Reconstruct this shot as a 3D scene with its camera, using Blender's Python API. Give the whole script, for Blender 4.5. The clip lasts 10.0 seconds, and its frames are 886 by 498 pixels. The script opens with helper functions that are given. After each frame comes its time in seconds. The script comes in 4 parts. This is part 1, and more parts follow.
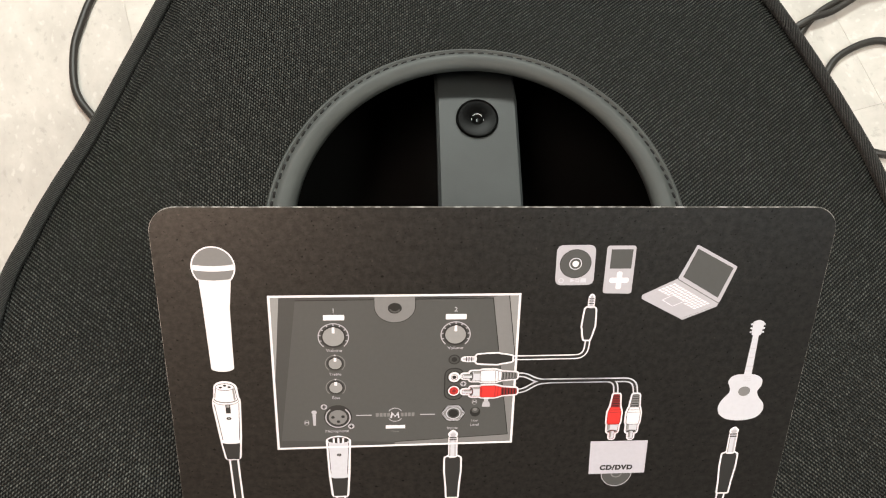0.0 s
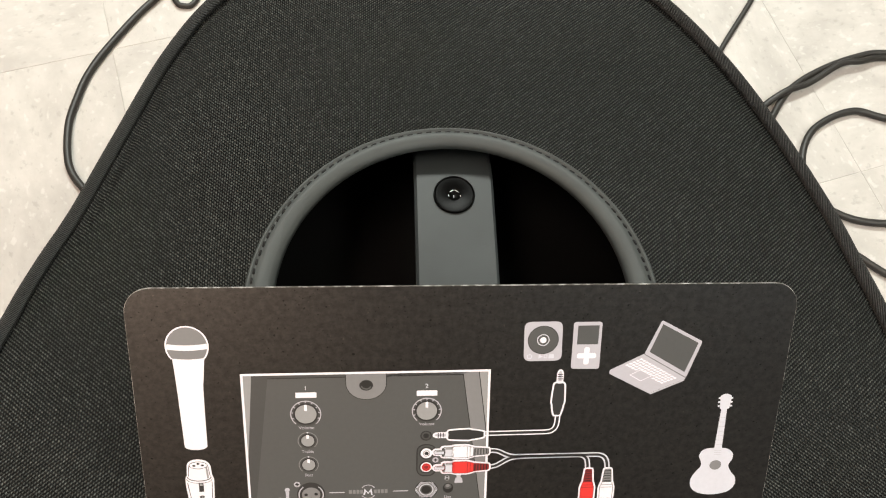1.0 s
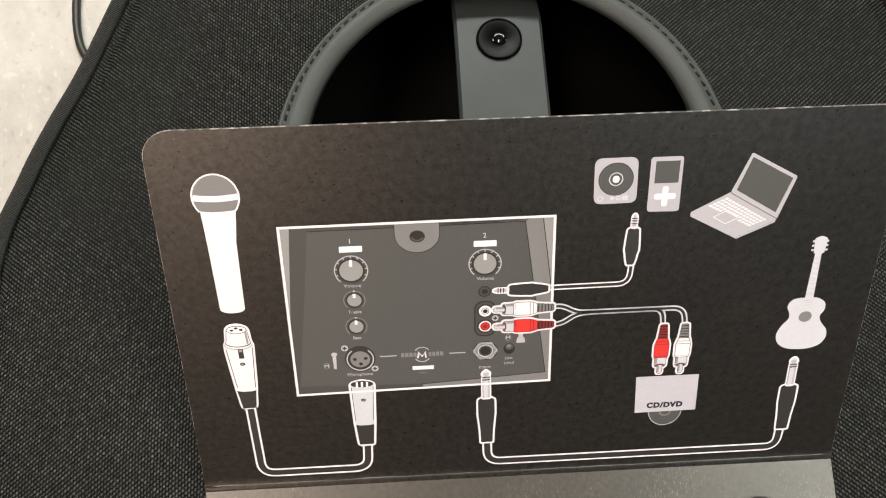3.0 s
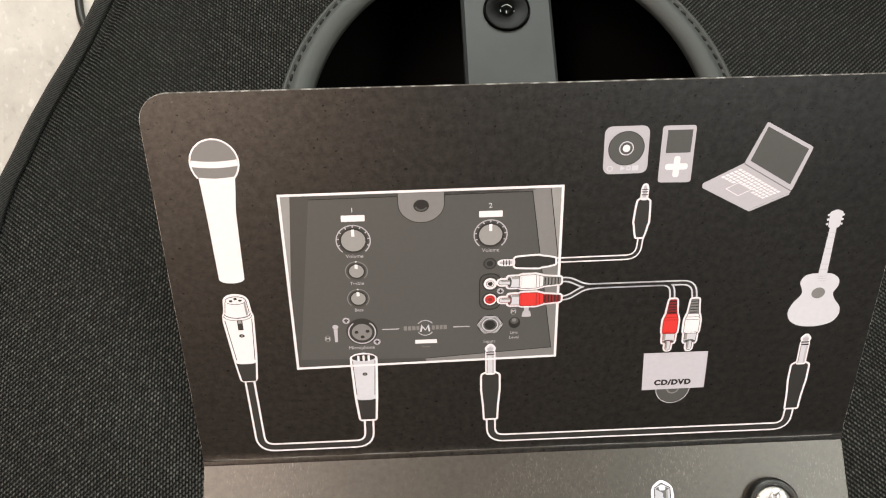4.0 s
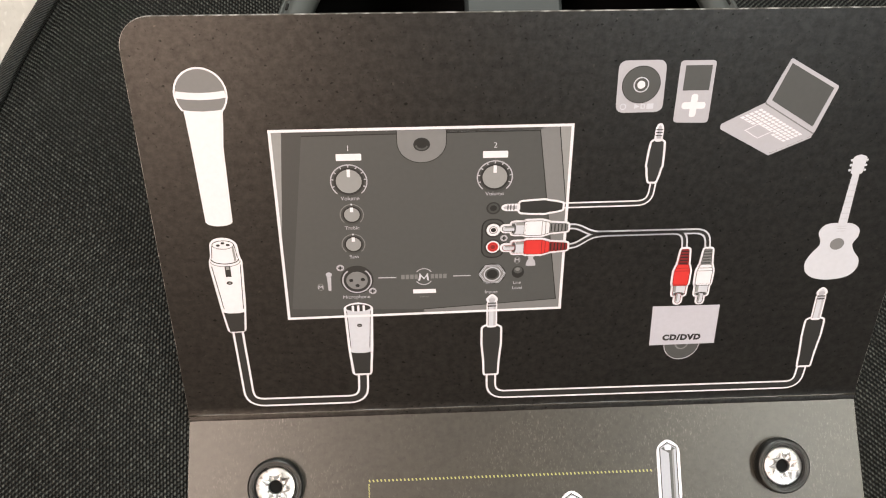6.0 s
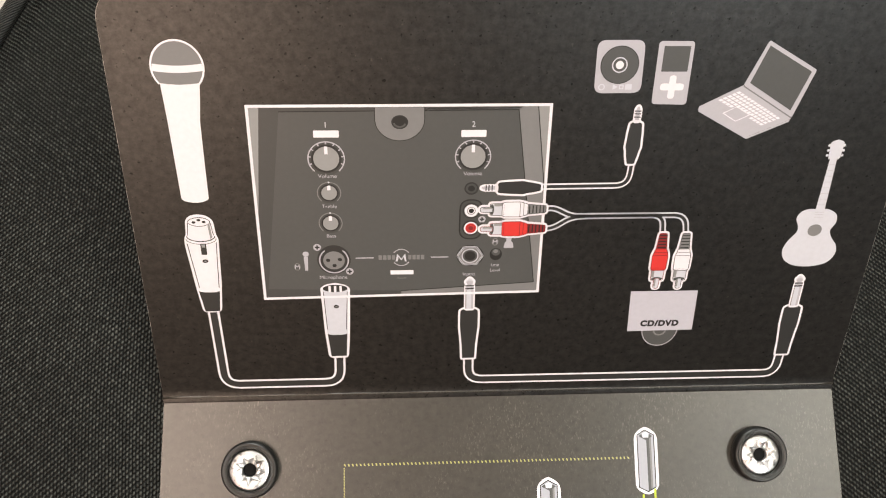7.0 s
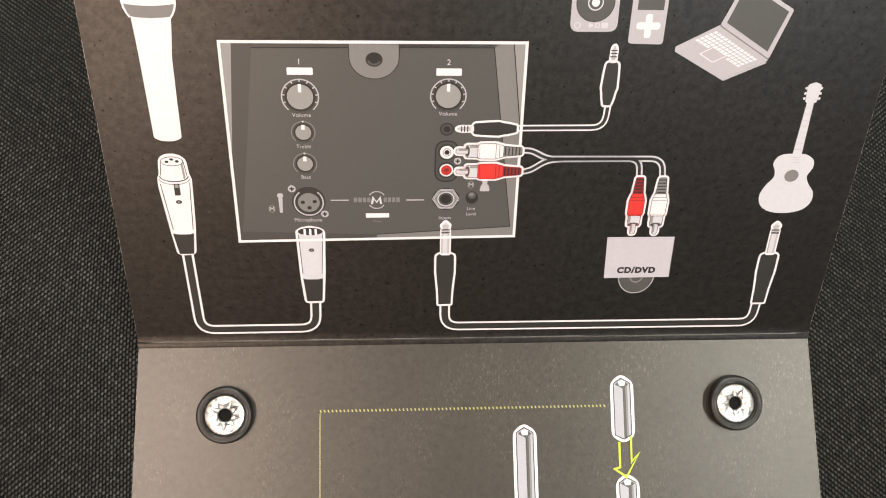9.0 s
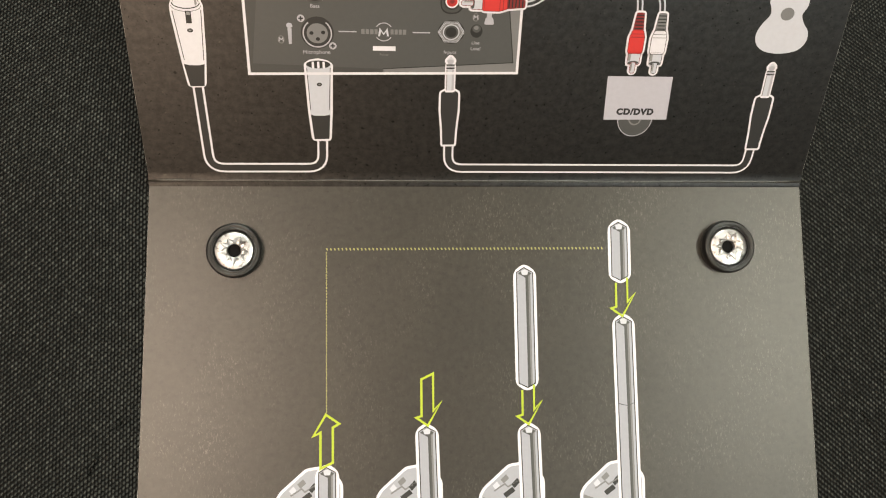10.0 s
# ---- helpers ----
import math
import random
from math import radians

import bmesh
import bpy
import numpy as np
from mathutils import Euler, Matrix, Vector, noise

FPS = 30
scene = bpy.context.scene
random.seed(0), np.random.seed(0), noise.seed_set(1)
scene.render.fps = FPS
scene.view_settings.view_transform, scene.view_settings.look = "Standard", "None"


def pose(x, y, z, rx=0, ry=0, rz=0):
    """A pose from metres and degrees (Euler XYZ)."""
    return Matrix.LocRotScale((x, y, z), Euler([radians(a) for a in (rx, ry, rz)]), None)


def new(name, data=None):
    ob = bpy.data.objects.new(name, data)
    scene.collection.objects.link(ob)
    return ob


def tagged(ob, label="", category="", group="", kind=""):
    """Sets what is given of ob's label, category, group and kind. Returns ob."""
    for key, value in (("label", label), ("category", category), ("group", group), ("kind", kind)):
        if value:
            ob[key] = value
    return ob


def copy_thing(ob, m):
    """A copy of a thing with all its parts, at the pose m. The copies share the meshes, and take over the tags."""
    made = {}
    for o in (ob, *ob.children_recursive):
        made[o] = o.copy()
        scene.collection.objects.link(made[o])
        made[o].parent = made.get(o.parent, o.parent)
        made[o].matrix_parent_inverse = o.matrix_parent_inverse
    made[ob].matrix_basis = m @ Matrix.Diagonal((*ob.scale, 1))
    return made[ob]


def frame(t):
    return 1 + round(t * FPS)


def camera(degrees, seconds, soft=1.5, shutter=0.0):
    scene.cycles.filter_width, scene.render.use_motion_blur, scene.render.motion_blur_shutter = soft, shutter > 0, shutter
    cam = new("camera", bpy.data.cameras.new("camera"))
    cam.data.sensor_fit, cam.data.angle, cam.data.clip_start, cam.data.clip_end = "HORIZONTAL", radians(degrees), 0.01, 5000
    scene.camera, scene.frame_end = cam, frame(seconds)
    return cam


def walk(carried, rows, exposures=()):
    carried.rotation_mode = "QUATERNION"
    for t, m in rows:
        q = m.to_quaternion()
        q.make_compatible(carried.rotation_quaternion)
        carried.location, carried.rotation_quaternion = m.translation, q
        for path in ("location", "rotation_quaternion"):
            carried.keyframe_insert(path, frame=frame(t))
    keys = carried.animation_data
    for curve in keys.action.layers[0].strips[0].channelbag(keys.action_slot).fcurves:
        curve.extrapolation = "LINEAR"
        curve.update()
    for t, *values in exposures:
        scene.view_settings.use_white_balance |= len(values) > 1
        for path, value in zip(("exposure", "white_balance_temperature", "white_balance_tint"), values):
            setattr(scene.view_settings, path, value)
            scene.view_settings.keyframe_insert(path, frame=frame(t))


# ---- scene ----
cam = camera(55.0, 10.0, soft=1.1)
# seconds, place of the eye, turn in degrees
PATH = [
    (0, -0.0364, -0.0088, 0.6483, 19.71, -3.65, -1.51),
    (0.5, -0.0297, -0.0097, 0.6536, 21.81, -3.67, -1.75),
    (1, -0.0277, -0.0075, 0.6566, 24.09, -3.61, -1.96),
    (1.5, -0.0281, -0.0049, 0.6527, 22.85, -3.41, -2.44),
    (2, -0.0302, -0.0044, 0.6417, 19.71, -3.49, -2.69),
    (2.5, -0.0322, -0.0074, 0.6333, 17.66, -2.53, -2.70),
    (3, -0.0357, -0.0114, 0.6201, 17.20, -1.48, -3.02),
    (3.2, -0.0358, -0.0126, 0.6178, 17.10, -1.17, -3.11),
    (4.3, -0.0358, -0.0157, 0.6076, 16.04, -1.58, -2.10),
    (4.5, -0.0372, -0.0175, 0.6034, 15.98, -1.86, -1.99),
    (5, -0.0378, -0.0187, 0.6014, 16.13, -1.90, -2.18),
    (5.2, -0.0368, -0.0167, 0.6014, 15.55, -1.77, -2.15),
    (6.3, -0.0391, -0.0215, 0.5934, 14.58, -2.44, -1.94),
    (6.5, -0.0381, -0.0259, 0.5919, 14.65, -2.57, -1.70),
    (7, -0.0352, -0.0267, 0.5936, 15.30, -3.04, -1.55),
    (7.5, -0.0314, -0.0254, 0.5956, 16.95, -3.97, -1.21),
    (8, -0.0254, -0.0230, 0.5965, 17.57, -4.06, -1.12),
    (8.5, -0.0227, -0.0253, 0.5931, 16.05, -3.76, -1.55),
    (8.7, -0.0248, -0.0299, 0.5918, 15.77, -3.65, -1.65),
    (9, -0.0302, -0.0383, 0.5897, 14.29, -3.57, -1.36),
    (9.2, -0.0319, -0.0473, 0.5875, 13.01, -3.11, -1.07),
    (9.5, -0.0332, -0.0690, 0.5896, 13.02, -3.93, -1.23),
    (9.7, -0.0308, -0.0784, 0.5896, 13.60, -3.82, -1.04),
    (10, -0.0352, -0.0787, 0.5875, 12.02, -4.30, -1.16),
]
EXPOSURES = [(0.0, 0.14, 6500, 10), (0.5, 0.09, 6500, 10), (1.0, 0.09, 6500, 10), (1.5, 0.09, 6500, 10), (2.0, 0.09, 6500, 10), (3.0, 0.05, 6500, 10),
             (4.5, -0.03, 6500, 11), (6.5, -0.06, 6550, 11), (7.0, -0.08, 6600, 12), (7.5, 0.0, 6680, 13), (8.0, -0.08, 6700, 13), (9.0, 0.02, 6700, 12), (9.5, 0.0, 6750, 10),
             (10.0, -0.30, 6850, 7)]
walk(cam, [(t, pose(x, y, z, rx, ry, rz)) for t, x, y, z, rx, ry, rz in PATH], EXPOSURES)

# ---- light: a room with unseen lamps added overhead ----
room_world = bpy.data.worlds.new("room_world")
room_world.use_nodes = True
room_world.node_tree.nodes["Background"].inputs[0].default_value = (1.0, 0.96, 0.9, 1)
room_world.node_tree.nodes["Background"].inputs[1].default_value = 0.05
scene.world = room_world


def unseen_lamp(x, y, watts, sx=1.2, sy=0.6, colour=(1.0, 0.95, 0.88)):
    data = bpy.data.lights.new("unseen_lamp", "AREA")
    data.shape, data.size, data.size_y = "RECTANGLE", sx, sy
    data.energy, data.color = watts, colour
    ob = new("unseen_lamp", data)
    ob.location = (x, y, 2.66)
    return ob


# none of these sources is seen; each is added to set sheen and tint somewhere
unseen_lamp(1.35, -0.45, 42, 0.6, 1.2, (0.99, 0.98, 0.86))
unseen_lamp(-0.85, -0.65, 44, 0.6, 1.2, (1.0, 0.80, 0.66))
unseen_lamp(0.1, 2.1, 132, 1.2, 0.6, (0.955, 1.0, 0.93))
unseen_lamp(-1.9, 1.4, 14)
unseen_lamp(-1.5, -3.6, 106, colour=(1.0, 0.72, 0.545))
unseen_lamp(1.3, -2.2, 44, colour=(0.93, 1.0, 1.02))

H = 0.32                       # height of the card's fold over the floor
UP_V, UP_N = Vector((0, 0.7141, 0.7001)), Vector((0, -0.7001, 0.7141))
LO_V, LO_N = Vector((0, 0.9895, 0.1447)), Vector((0, -0.1447, 0.9895))


# ---- materials ----
class Mat:
    """A node material in short steps."""

    def __init__(self, name, rough=0.5, metal=0.0, spec=0.5):
        self.m = bpy.data.materials.new(name)
        self.m.use_nodes = True
        self.t = self.m.node_tree
        self.b = self.t.nodes["Principled BSDF"]
        self.b.inputs["Roughness"].default_value = rough
        self.b.inputs["Metallic"].default_value = metal
        self.b.inputs["Specular IOR Level"].default_value = spec

    def node(self, kind, **values):
        n = self.t.nodes.new(kind)
        for k, v in values.items():
            if k in n.inputs:
                n.inputs[k].default_value = v
        return n

    def link(self, a, b):
        self.t.links.new(a, b)

    def where(self, kind="Object"):
        return self.node("ShaderNodeTexCoord").outputs[kind]

    def noise(self, at, scale, detail=3.0, rough=0.55):
        n = self.node("ShaderNodeTexNoise", Scale=scale, Detail=detail, Roughness=rough)
        self.link(at, n.inputs["Vector"])
        return n.outputs["Fac"]

    def ramp(self, fac, *stops):
        n = self.node("ShaderNodeValToRGB")
        r = n.color_ramp
        while len(r.elements) < len(stops):
            r.elements.new(0.5)
        for e, (p, c) in zip(r.elements, stops):
            e.position = p
            e.color = (c, c, c, 1) if isinstance(c, (int, float)) else (*c, 1)
        self.link(fac, n.inputs["Fac"])
        return n.outputs["Color"]

    def math(self, op, a, b=None):
        n = self.node("ShaderNodeMath")
        n.operation = op
        for i, v in enumerate((a, b)):
            if v is None:
                continue
            if isinstance(v, (int, float)):
                n.inputs[i].default_value = v
            else:
                self.link(v, n.inputs[i])
        return n.outputs[0]

    def mix(self, fac, a, b, mode="MIX"):
        n = self.node("ShaderNodeMix")
        n.data_type, n.blend_type = "RGBA", mode
        for i, v in ((0, fac), (6, a), (7, b)):
            if isinstance(v, (int, float)):
                n.inputs[i].default_value = v
            elif isinstance(v, tuple):
                n.inputs[i].default_value = (*v, 1)
            else:
                self.link(v, n.inputs[i])
        return n.outputs[2]

    def colour(self, c):
        if isinstance(c, tuple):
            self.b.inputs["Base Color"].default_value = (*c, 1)
        else:
            self.link(c, self.b.inputs["Base Color"])
        return self

    def bump(self, height, distance, strength=1.0):
        n = self.node("ShaderNodeBump", Strength=strength, Distance=distance)
        self.link(height, n.inputs["Height"])
        self.link(n.outputs[0], self.b.inputs["Normal"])
        return self

    def gloss(self, fac):
        self.link(fac, self.b.inputs["Roughness"])
        return self


def wave(m, value, period):
    return m.math("SINE", m.math("MULTIPLY", value, 2 * math.pi / period))


def fabric_material():
    m = Mat("black_woven_nylon", rough=0.5, spec=0.14)
    at = m.where()
    warp = m.node("ShaderNodeVectorMath")
    warp.operation = "MULTIPLY_ADD"
    big = m.node("ShaderNodeTexNoise", Scale=9.0, Detail=2.0)
    m.link(at, big.inputs["Vector"])
    m.link(big.outputs["Color"], warp.inputs[0])
    warp.inputs[1].default_value = (0.004, 0.004, 0.0)
    fine = m.node("ShaderNodeTexNoise", Scale=240.0, Detail=2.0)
    m.link(at, fine.inputs["Vector"])
    jitter = m.node("ShaderNodeVectorMath")
    jitter.operation = "MULTIPLY_ADD"
    jitter.inputs[1].default_value = (0.0005, 0.0005, 0.0)
    m.link(fine.outputs["Color"], jitter.inputs[0])
    m.link(at, jitter.inputs[2])
    m.link(jitter.outputs[0], warp.inputs[2])
    xyz = m.node("ShaderNodeSeparateXYZ")
    m.link(warp.outputs[0], xyz.inputs[0])
    x, y = xyz.outputs[0], xyz.outputs[1]
    p, q = 0.00105, 0.0017
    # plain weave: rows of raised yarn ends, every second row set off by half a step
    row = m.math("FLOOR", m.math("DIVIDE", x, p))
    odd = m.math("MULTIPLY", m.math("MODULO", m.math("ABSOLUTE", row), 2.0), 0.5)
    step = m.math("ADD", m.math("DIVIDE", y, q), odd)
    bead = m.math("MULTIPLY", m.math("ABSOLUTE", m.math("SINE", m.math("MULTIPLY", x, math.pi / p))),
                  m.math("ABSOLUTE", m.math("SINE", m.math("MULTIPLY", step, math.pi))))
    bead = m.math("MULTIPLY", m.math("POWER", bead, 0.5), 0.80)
    cell = m.node("ShaderNodeCombineXYZ")
    m.link(row, cell.inputs[0])
    m.link(m.math("FLOOR", step), cell.inputs[1])
    each = m.node("ShaderNodeTexWhiteNoise")
    m.link(cell.outputs[0], each.inputs["Vector"])

    def fade(value, a, b, lo, hi):
        n = m.node("ShaderNodeMapRange")
        n.interpolation_type = "SMOOTHSTEP"
        m.link(value, n.inputs["Value"])
        for key, v in (("From Min", a), ("From Max", b), ("To Min", lo), ("To Max", hi)):
            n.inputs[key].default_value = v
        return n.outputs[0]

    # the yarns line up in slanting ribs, mirrored from side to side and turning over towards the front
    def slant(sign, phase):
        run = m.math("ADD", m.math("DIVIDE", y, q), m.math("MULTIPLY", x, sign * 0.5 / p))
        return m.math("ADD", m.math("MULTIPLY", m.math("COSINE", m.math("MULTIPLY", m.math("SUBTRACT", run, phase), 2 * math.pi)), 0.5), 0.5)

    right, turn = fade(x, -0.09, -0.03, 0.0, 1.0), fade(y, -0.025, 0.005, 0.0, 1.0)
    same = m.math("ABSOLUTE", m.math("SUBTRACT", m.math("ADD", right, turn), 1.0))
    rib = m.math("ADD", m.math("MULTIPLY", slant(-1, 0.25), same), m.math("MULTIPLY", slant(1, 0.75), m.math("SUBTRACT", 1.0, same)))
    pull = m.math("MAXIMUM", fade(x, -0.05, 0.04, 0.2, 0.95), fade(x, -0.16, -0.09, 0.95, 0.15))
    pull = m.math("MULTIPLY", pull, fade(y, 0.0, 0.09, 0.45, 1.0))
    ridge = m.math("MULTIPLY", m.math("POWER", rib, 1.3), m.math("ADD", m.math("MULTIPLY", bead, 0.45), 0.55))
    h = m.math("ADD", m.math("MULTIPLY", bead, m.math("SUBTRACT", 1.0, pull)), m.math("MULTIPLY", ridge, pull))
    # gaps between the yarns go near black: their shade is put into the colour
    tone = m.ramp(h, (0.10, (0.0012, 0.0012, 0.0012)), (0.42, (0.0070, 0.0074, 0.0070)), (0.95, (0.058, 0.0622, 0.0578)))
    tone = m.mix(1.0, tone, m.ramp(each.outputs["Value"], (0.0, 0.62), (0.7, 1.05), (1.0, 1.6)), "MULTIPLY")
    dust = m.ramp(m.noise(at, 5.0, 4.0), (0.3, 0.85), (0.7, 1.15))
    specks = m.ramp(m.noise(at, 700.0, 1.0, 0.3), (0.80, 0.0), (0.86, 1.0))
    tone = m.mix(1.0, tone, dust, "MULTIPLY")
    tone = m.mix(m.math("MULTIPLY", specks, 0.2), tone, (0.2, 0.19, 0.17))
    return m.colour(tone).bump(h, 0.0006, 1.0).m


def piping_material():
    m = Mat("black_ribbed_binding", rough=0.6, spec=0.3)
    uvw = m.where("UV")
    xyz = m.node("ShaderNodeSeparateXYZ")
    m.link(uvw, xyz.inputs[0])
    rib = wave(m, m.math("ADD", xyz.outputs[0], m.math("MULTIPLY", xyz.outputs[1], 0.034)), 0.0015)
    fac = m.math("ADD", m.math("MULTIPLY", rib, 0.3), m.math("ADD", m.math("MULTIPLY", m.noise(m.where(), 900.0, 2.0), 0.4), 0.3))
    # shade in the rib grooves and light on the ridges are part of this tone
    tone = m.ramp(fac, (0.15, (0.0015, 0.0015, 0.0015)), (0.55, (0.016, 0.016, 0.0155)), (1.0, (0.085, 0.085, 0.080)))
    return m.colour(tone).bump(rib, 0.0004, 0.9).m


def card_material(name, base, gloss_low, gloss_high, spec=0.55, scuffs=0.0, grain=1.0):
    m = Mat(name, spec=spec)
    at = m.where()
    mottle = m.ramp(m.noise(at, 500.0, 4.0, 0.7), (0.34, 1.0 - 0.58 * grain), (0.68, 1.0 + 0.58 * grain))
    cloud = m.ramp(m.noise(at, 26.0, 4.0), (0.3, 0.80), (0.7, 1.2))
    pits = m.ramp(m.noise(at, 560.0, 2.0, 0.4), (0.32, 1.0 - 0.82 * grain), (0.42, 1.0))
    blots = m.ramp(m.noise(at, 420.0, 4.0, 0.65), (0.34, 1.0 - 0.22 * grain), (0.64, 1.0 + 0.14 * grain))
    tone = base
    for layer in (mottle, cloud, pits, blots):
        tone = m.mix(1.0, tone, layer, "MULTIPLY")
    lint = m.ramp(m.noise(at, 760.0, 2.0, 0.4), (0.72, 0.0), (0.78, 1.0))
    tone = m.mix(m.math("MULTIPLY", lint, 0.10 * grain), tone, (0.27, 0.25, 0.22))
    if scuffs:
        # short pale fibres, lying this way and that, thicker in patches
        total = None
        for angle, far in ((0.6, 0.0), (-0.9, 5.0)):
            fibre = m.node("ShaderNodeMapping")
            fibre.inputs["Rotation"].default_value = (0, 0, angle)
            fibre.inputs["Location"].default_value = (far, far, 0)
            fibre.inputs["Scale"].default_value = (1.0, 0.4, 1.0)
            m.link(at, fibre.inputs["Vector"])
            one = m.ramp(m.noise(fibre.outputs[0], 1500.0, 3.0, 0.6), (0.58, 0.0), (0.72, 1.0))
            total = one if total is None else m.math("MAXIMUM", total, one)
        patch = m.ramp(m.noise(at, 30.0, 4.0, 0.65), (0.46, 0.06), (0.66, 1.0))
        tone = m.mix(m.math("MULTIPLY", m.math("MULTIPLY", total, patch), scuffs), tone, (0.30, 0.285, 0.25))
    m.colour(tone)
    # pores and blots are duller than the coat round them
    pores = m.ramp(m.noise(at, 850.0, 2.0, 0.4), (0.25, 1.0 - 0.6 * grain), (0.34, 1.0))
    m.link(m.math("MULTIPLY", m.mix(1.0, blots, pores, "MULTIPLY"), spec), m.b.inputs["Specular IOR Level"])
    m.gloss(m.ramp(m.noise(at, 900.0, 4.0, 0.65), (0.3, gloss_low), (0.7, gloss_high)))
    return m.bump(m.noise(at, 1100.0, 3.0, 0.6), 0.00004, 0.32 * grain).m


def worn_edge_material():
    m = Mat("worn_card_edge", rough=0.6)
    tone = m.ramp(m.noise(m.where(), 330.0, 3.0, 0.6), (0.44, (0.045, 0.042, 0.038)), (0.64, (0.30, 0.295, 0.29)))
    return m.colour(tone).m


def ink_material(name, base, rough=0.45):
    m = Mat(name, rough=rough, spec=0.45)
    at = m.where()
    tone = m.mix(1.0, base, m.ramp(m.noise(at, 700.0, 3.0), (0.3, 0.97), (0.7, 1.02)), "MULTIPLY")
    return m.colour(tone).bump(m.noise(at, 900.0, 3.0, 0.6), 0.00004, 0.4).m


def plastic_material(name, base, rough, grain=1400.0, depth=0.00005, spec=0.5):
    m = Mat(name, rough=rough, spec=spec)
    at = m.where()
    tone = m.mix(1.0, base, m.ramp(m.noise(at, 40.0, 4.0), (0.3, 0.85), (0.7, 1.12)), "MULTIPLY")
    return m.colour(tone).bump(m.noise(at, grain, 3.0), depth, 0.6).m


def floor_material():
    m = Mat("marbled_vinyl_tile", rough=0.38, spec=0.4)
    at = m.where()
    info = m.node("ShaderNodeObjectInfo")
    shift = m.node("ShaderNodeVectorMath")
    shift.operation = "ADD"
    offset = m.math("MULTIPLY", info.outputs["Random"], 40.0)
    m.link(at, shift.inputs[0])
    m.link(offset, shift.inputs[1])
    place = shift.outputs[0]
    stretch = m.node("ShaderNodeMapping")
    stretch.inputs["Scale"].default_value = (1.0, 1.5, 1.0)
    m.link(place, stretch.inputs["Vector"])
    flow = stretch.outputs[0]
    cloud = m.ramp(m.noise(flow, 22.0, 5.0, 0.6), (0.32, (0.365, 0.343, 0.322)), (0.64, (0.458, 0.432, 0.408)))
    fleck = m.ramp(m.noise(flow, 95.0, 3.0, 0.5), (0.60, 0.0), (0.70, 1.0))
    grey = m.ramp(m.noise(flow, 95.0, 4.0, 0.6), (0.30, 1.0), (0.41, 0.0))
    tone = m.mix(m.math("MULTIPLY", fleck, 0.5), cloud, (0.54, 0.53, 0.505))
    tone = m.mix(m.math("MULTIPLY", grey, 0.5), tone, (0.27, 0.26, 0.24))
    return m.colour(tone).bump(m.noise(place, 180.0, 3.0), 0.0002, 0.25).m


def plain_material(name, base, rough=0.8):
    m = Mat(name, rough=rough)
    tone = m.mix(1.0, base, m.ramp(m.noise(m.where(), 3.0, 4.0), (0.3, 0.92), (0.7, 1.05)), "MULTIPLY")
    return m.colour(tone).m


def chrome_material():
    m = Mat("bright_nickel", rough=0.22, metal=1.0)
    at = m.where()
    dents = m.ramp(m.noise(at, 620.0, 3.0, 0.6), (0.34, (0.30, 0.30, 0.30)), (0.44, (0.68, 0.68, 0.69)))
    m.colour(dents)
    m.gloss(m.ramp(m.noise(at, 500.0, 3.0), (0.3, 0.28), (0.7, 0.46)))
    return m.bump(m.noise(at, 420.0, 2.0), 0.0003, 0.7).m


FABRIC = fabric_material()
PIPING = piping_material()
# one black card in two tones: the second has the lower panel's sheen in its colour
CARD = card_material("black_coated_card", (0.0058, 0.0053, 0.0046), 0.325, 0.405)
CARD_LIT = card_material("lit_coated_card", (0.0235, 0.0206, 0.0160), 0.32, 0.385, 0.66, 0.28, 0.28)
CARD_EDGE = worn_edge_material()
LEATHER = plastic_material("grey_leatherette", (0.027, 0.031, 0.030), 0.58, 900.0, 0.0001)
THREAD = plain_material("black_thread", (0.003, 0.003, 0.003), 0.9)
BAR = plastic_material("grey_plastic", (0.024, 0.028, 0.029), 0.55, spec=0.35)
BLACK = plastic_material("black_plastic", (0.003, 0.003, 0.003), 0.6, spec=0.1)
PLUG = plastic_material("glossy_black_plastic", (0.0012, 0.0012, 0.0012), 0.30, spec=0.04)
RUBBER = plastic_material("black_rubber", (0.006, 0.006, 0.006), 0.36)
CHROME = chrome_material()
CABLE = plastic_material("black_cable_jacket", (0.014, 0.012, 0.010), 0.5)
TILE = floor_material()
GROUT = plain_material("dark_seam", (0.42, 0.40, 0.37))
WALL = plain_material("painted_wall", (0.13, 0.125, 0.115))
CEILING = plain_material("ceiling_board", (0.7, 0.69, 0.66))

INKS = [
    ink_material("white_ink", (0.715, 0.705, 0.77)),
    ink_material("pale_grey_ink", (0.53, 0.548, 0.62)),
    ink_material("light_grey_ink", (0.41, 0.41, 0.465)),
    ink_material("mid_grey_ink", (0.175, 0.178, 0.185)),
    ink_material("panel_grey_ink", (0.067, 0.070, 0.0705), 0.40),
    ink_material("dark_grey_ink", (0.019, 0.0195, 0.0195)),
    ink_material("black_ink", (0.010, 0.010, 0.010)),
    ink_material("red_ink", (0.58, 0.030, 0.026)),
    ink_material("dark_red_ink", (0.19, 0.011, 0.012)),
    ink_material("lime_ink", (0.40, 0.50, 0.03)),
    ink_material("olive_ink", (0.35, 0.355, 0.12)),
    ink_material("knob_grey_ink", (0.255, 0.260, 0.268)),
    ink_material("shade_grey_ink", (0.050, 0.052, 0.0525), 0.40),
    ink_material("cool_grey_ink", (0.335, 0.347, 0.40)),
    ink_material("silver_grey_ink", (0.45, 0.45, 0.52)),
]
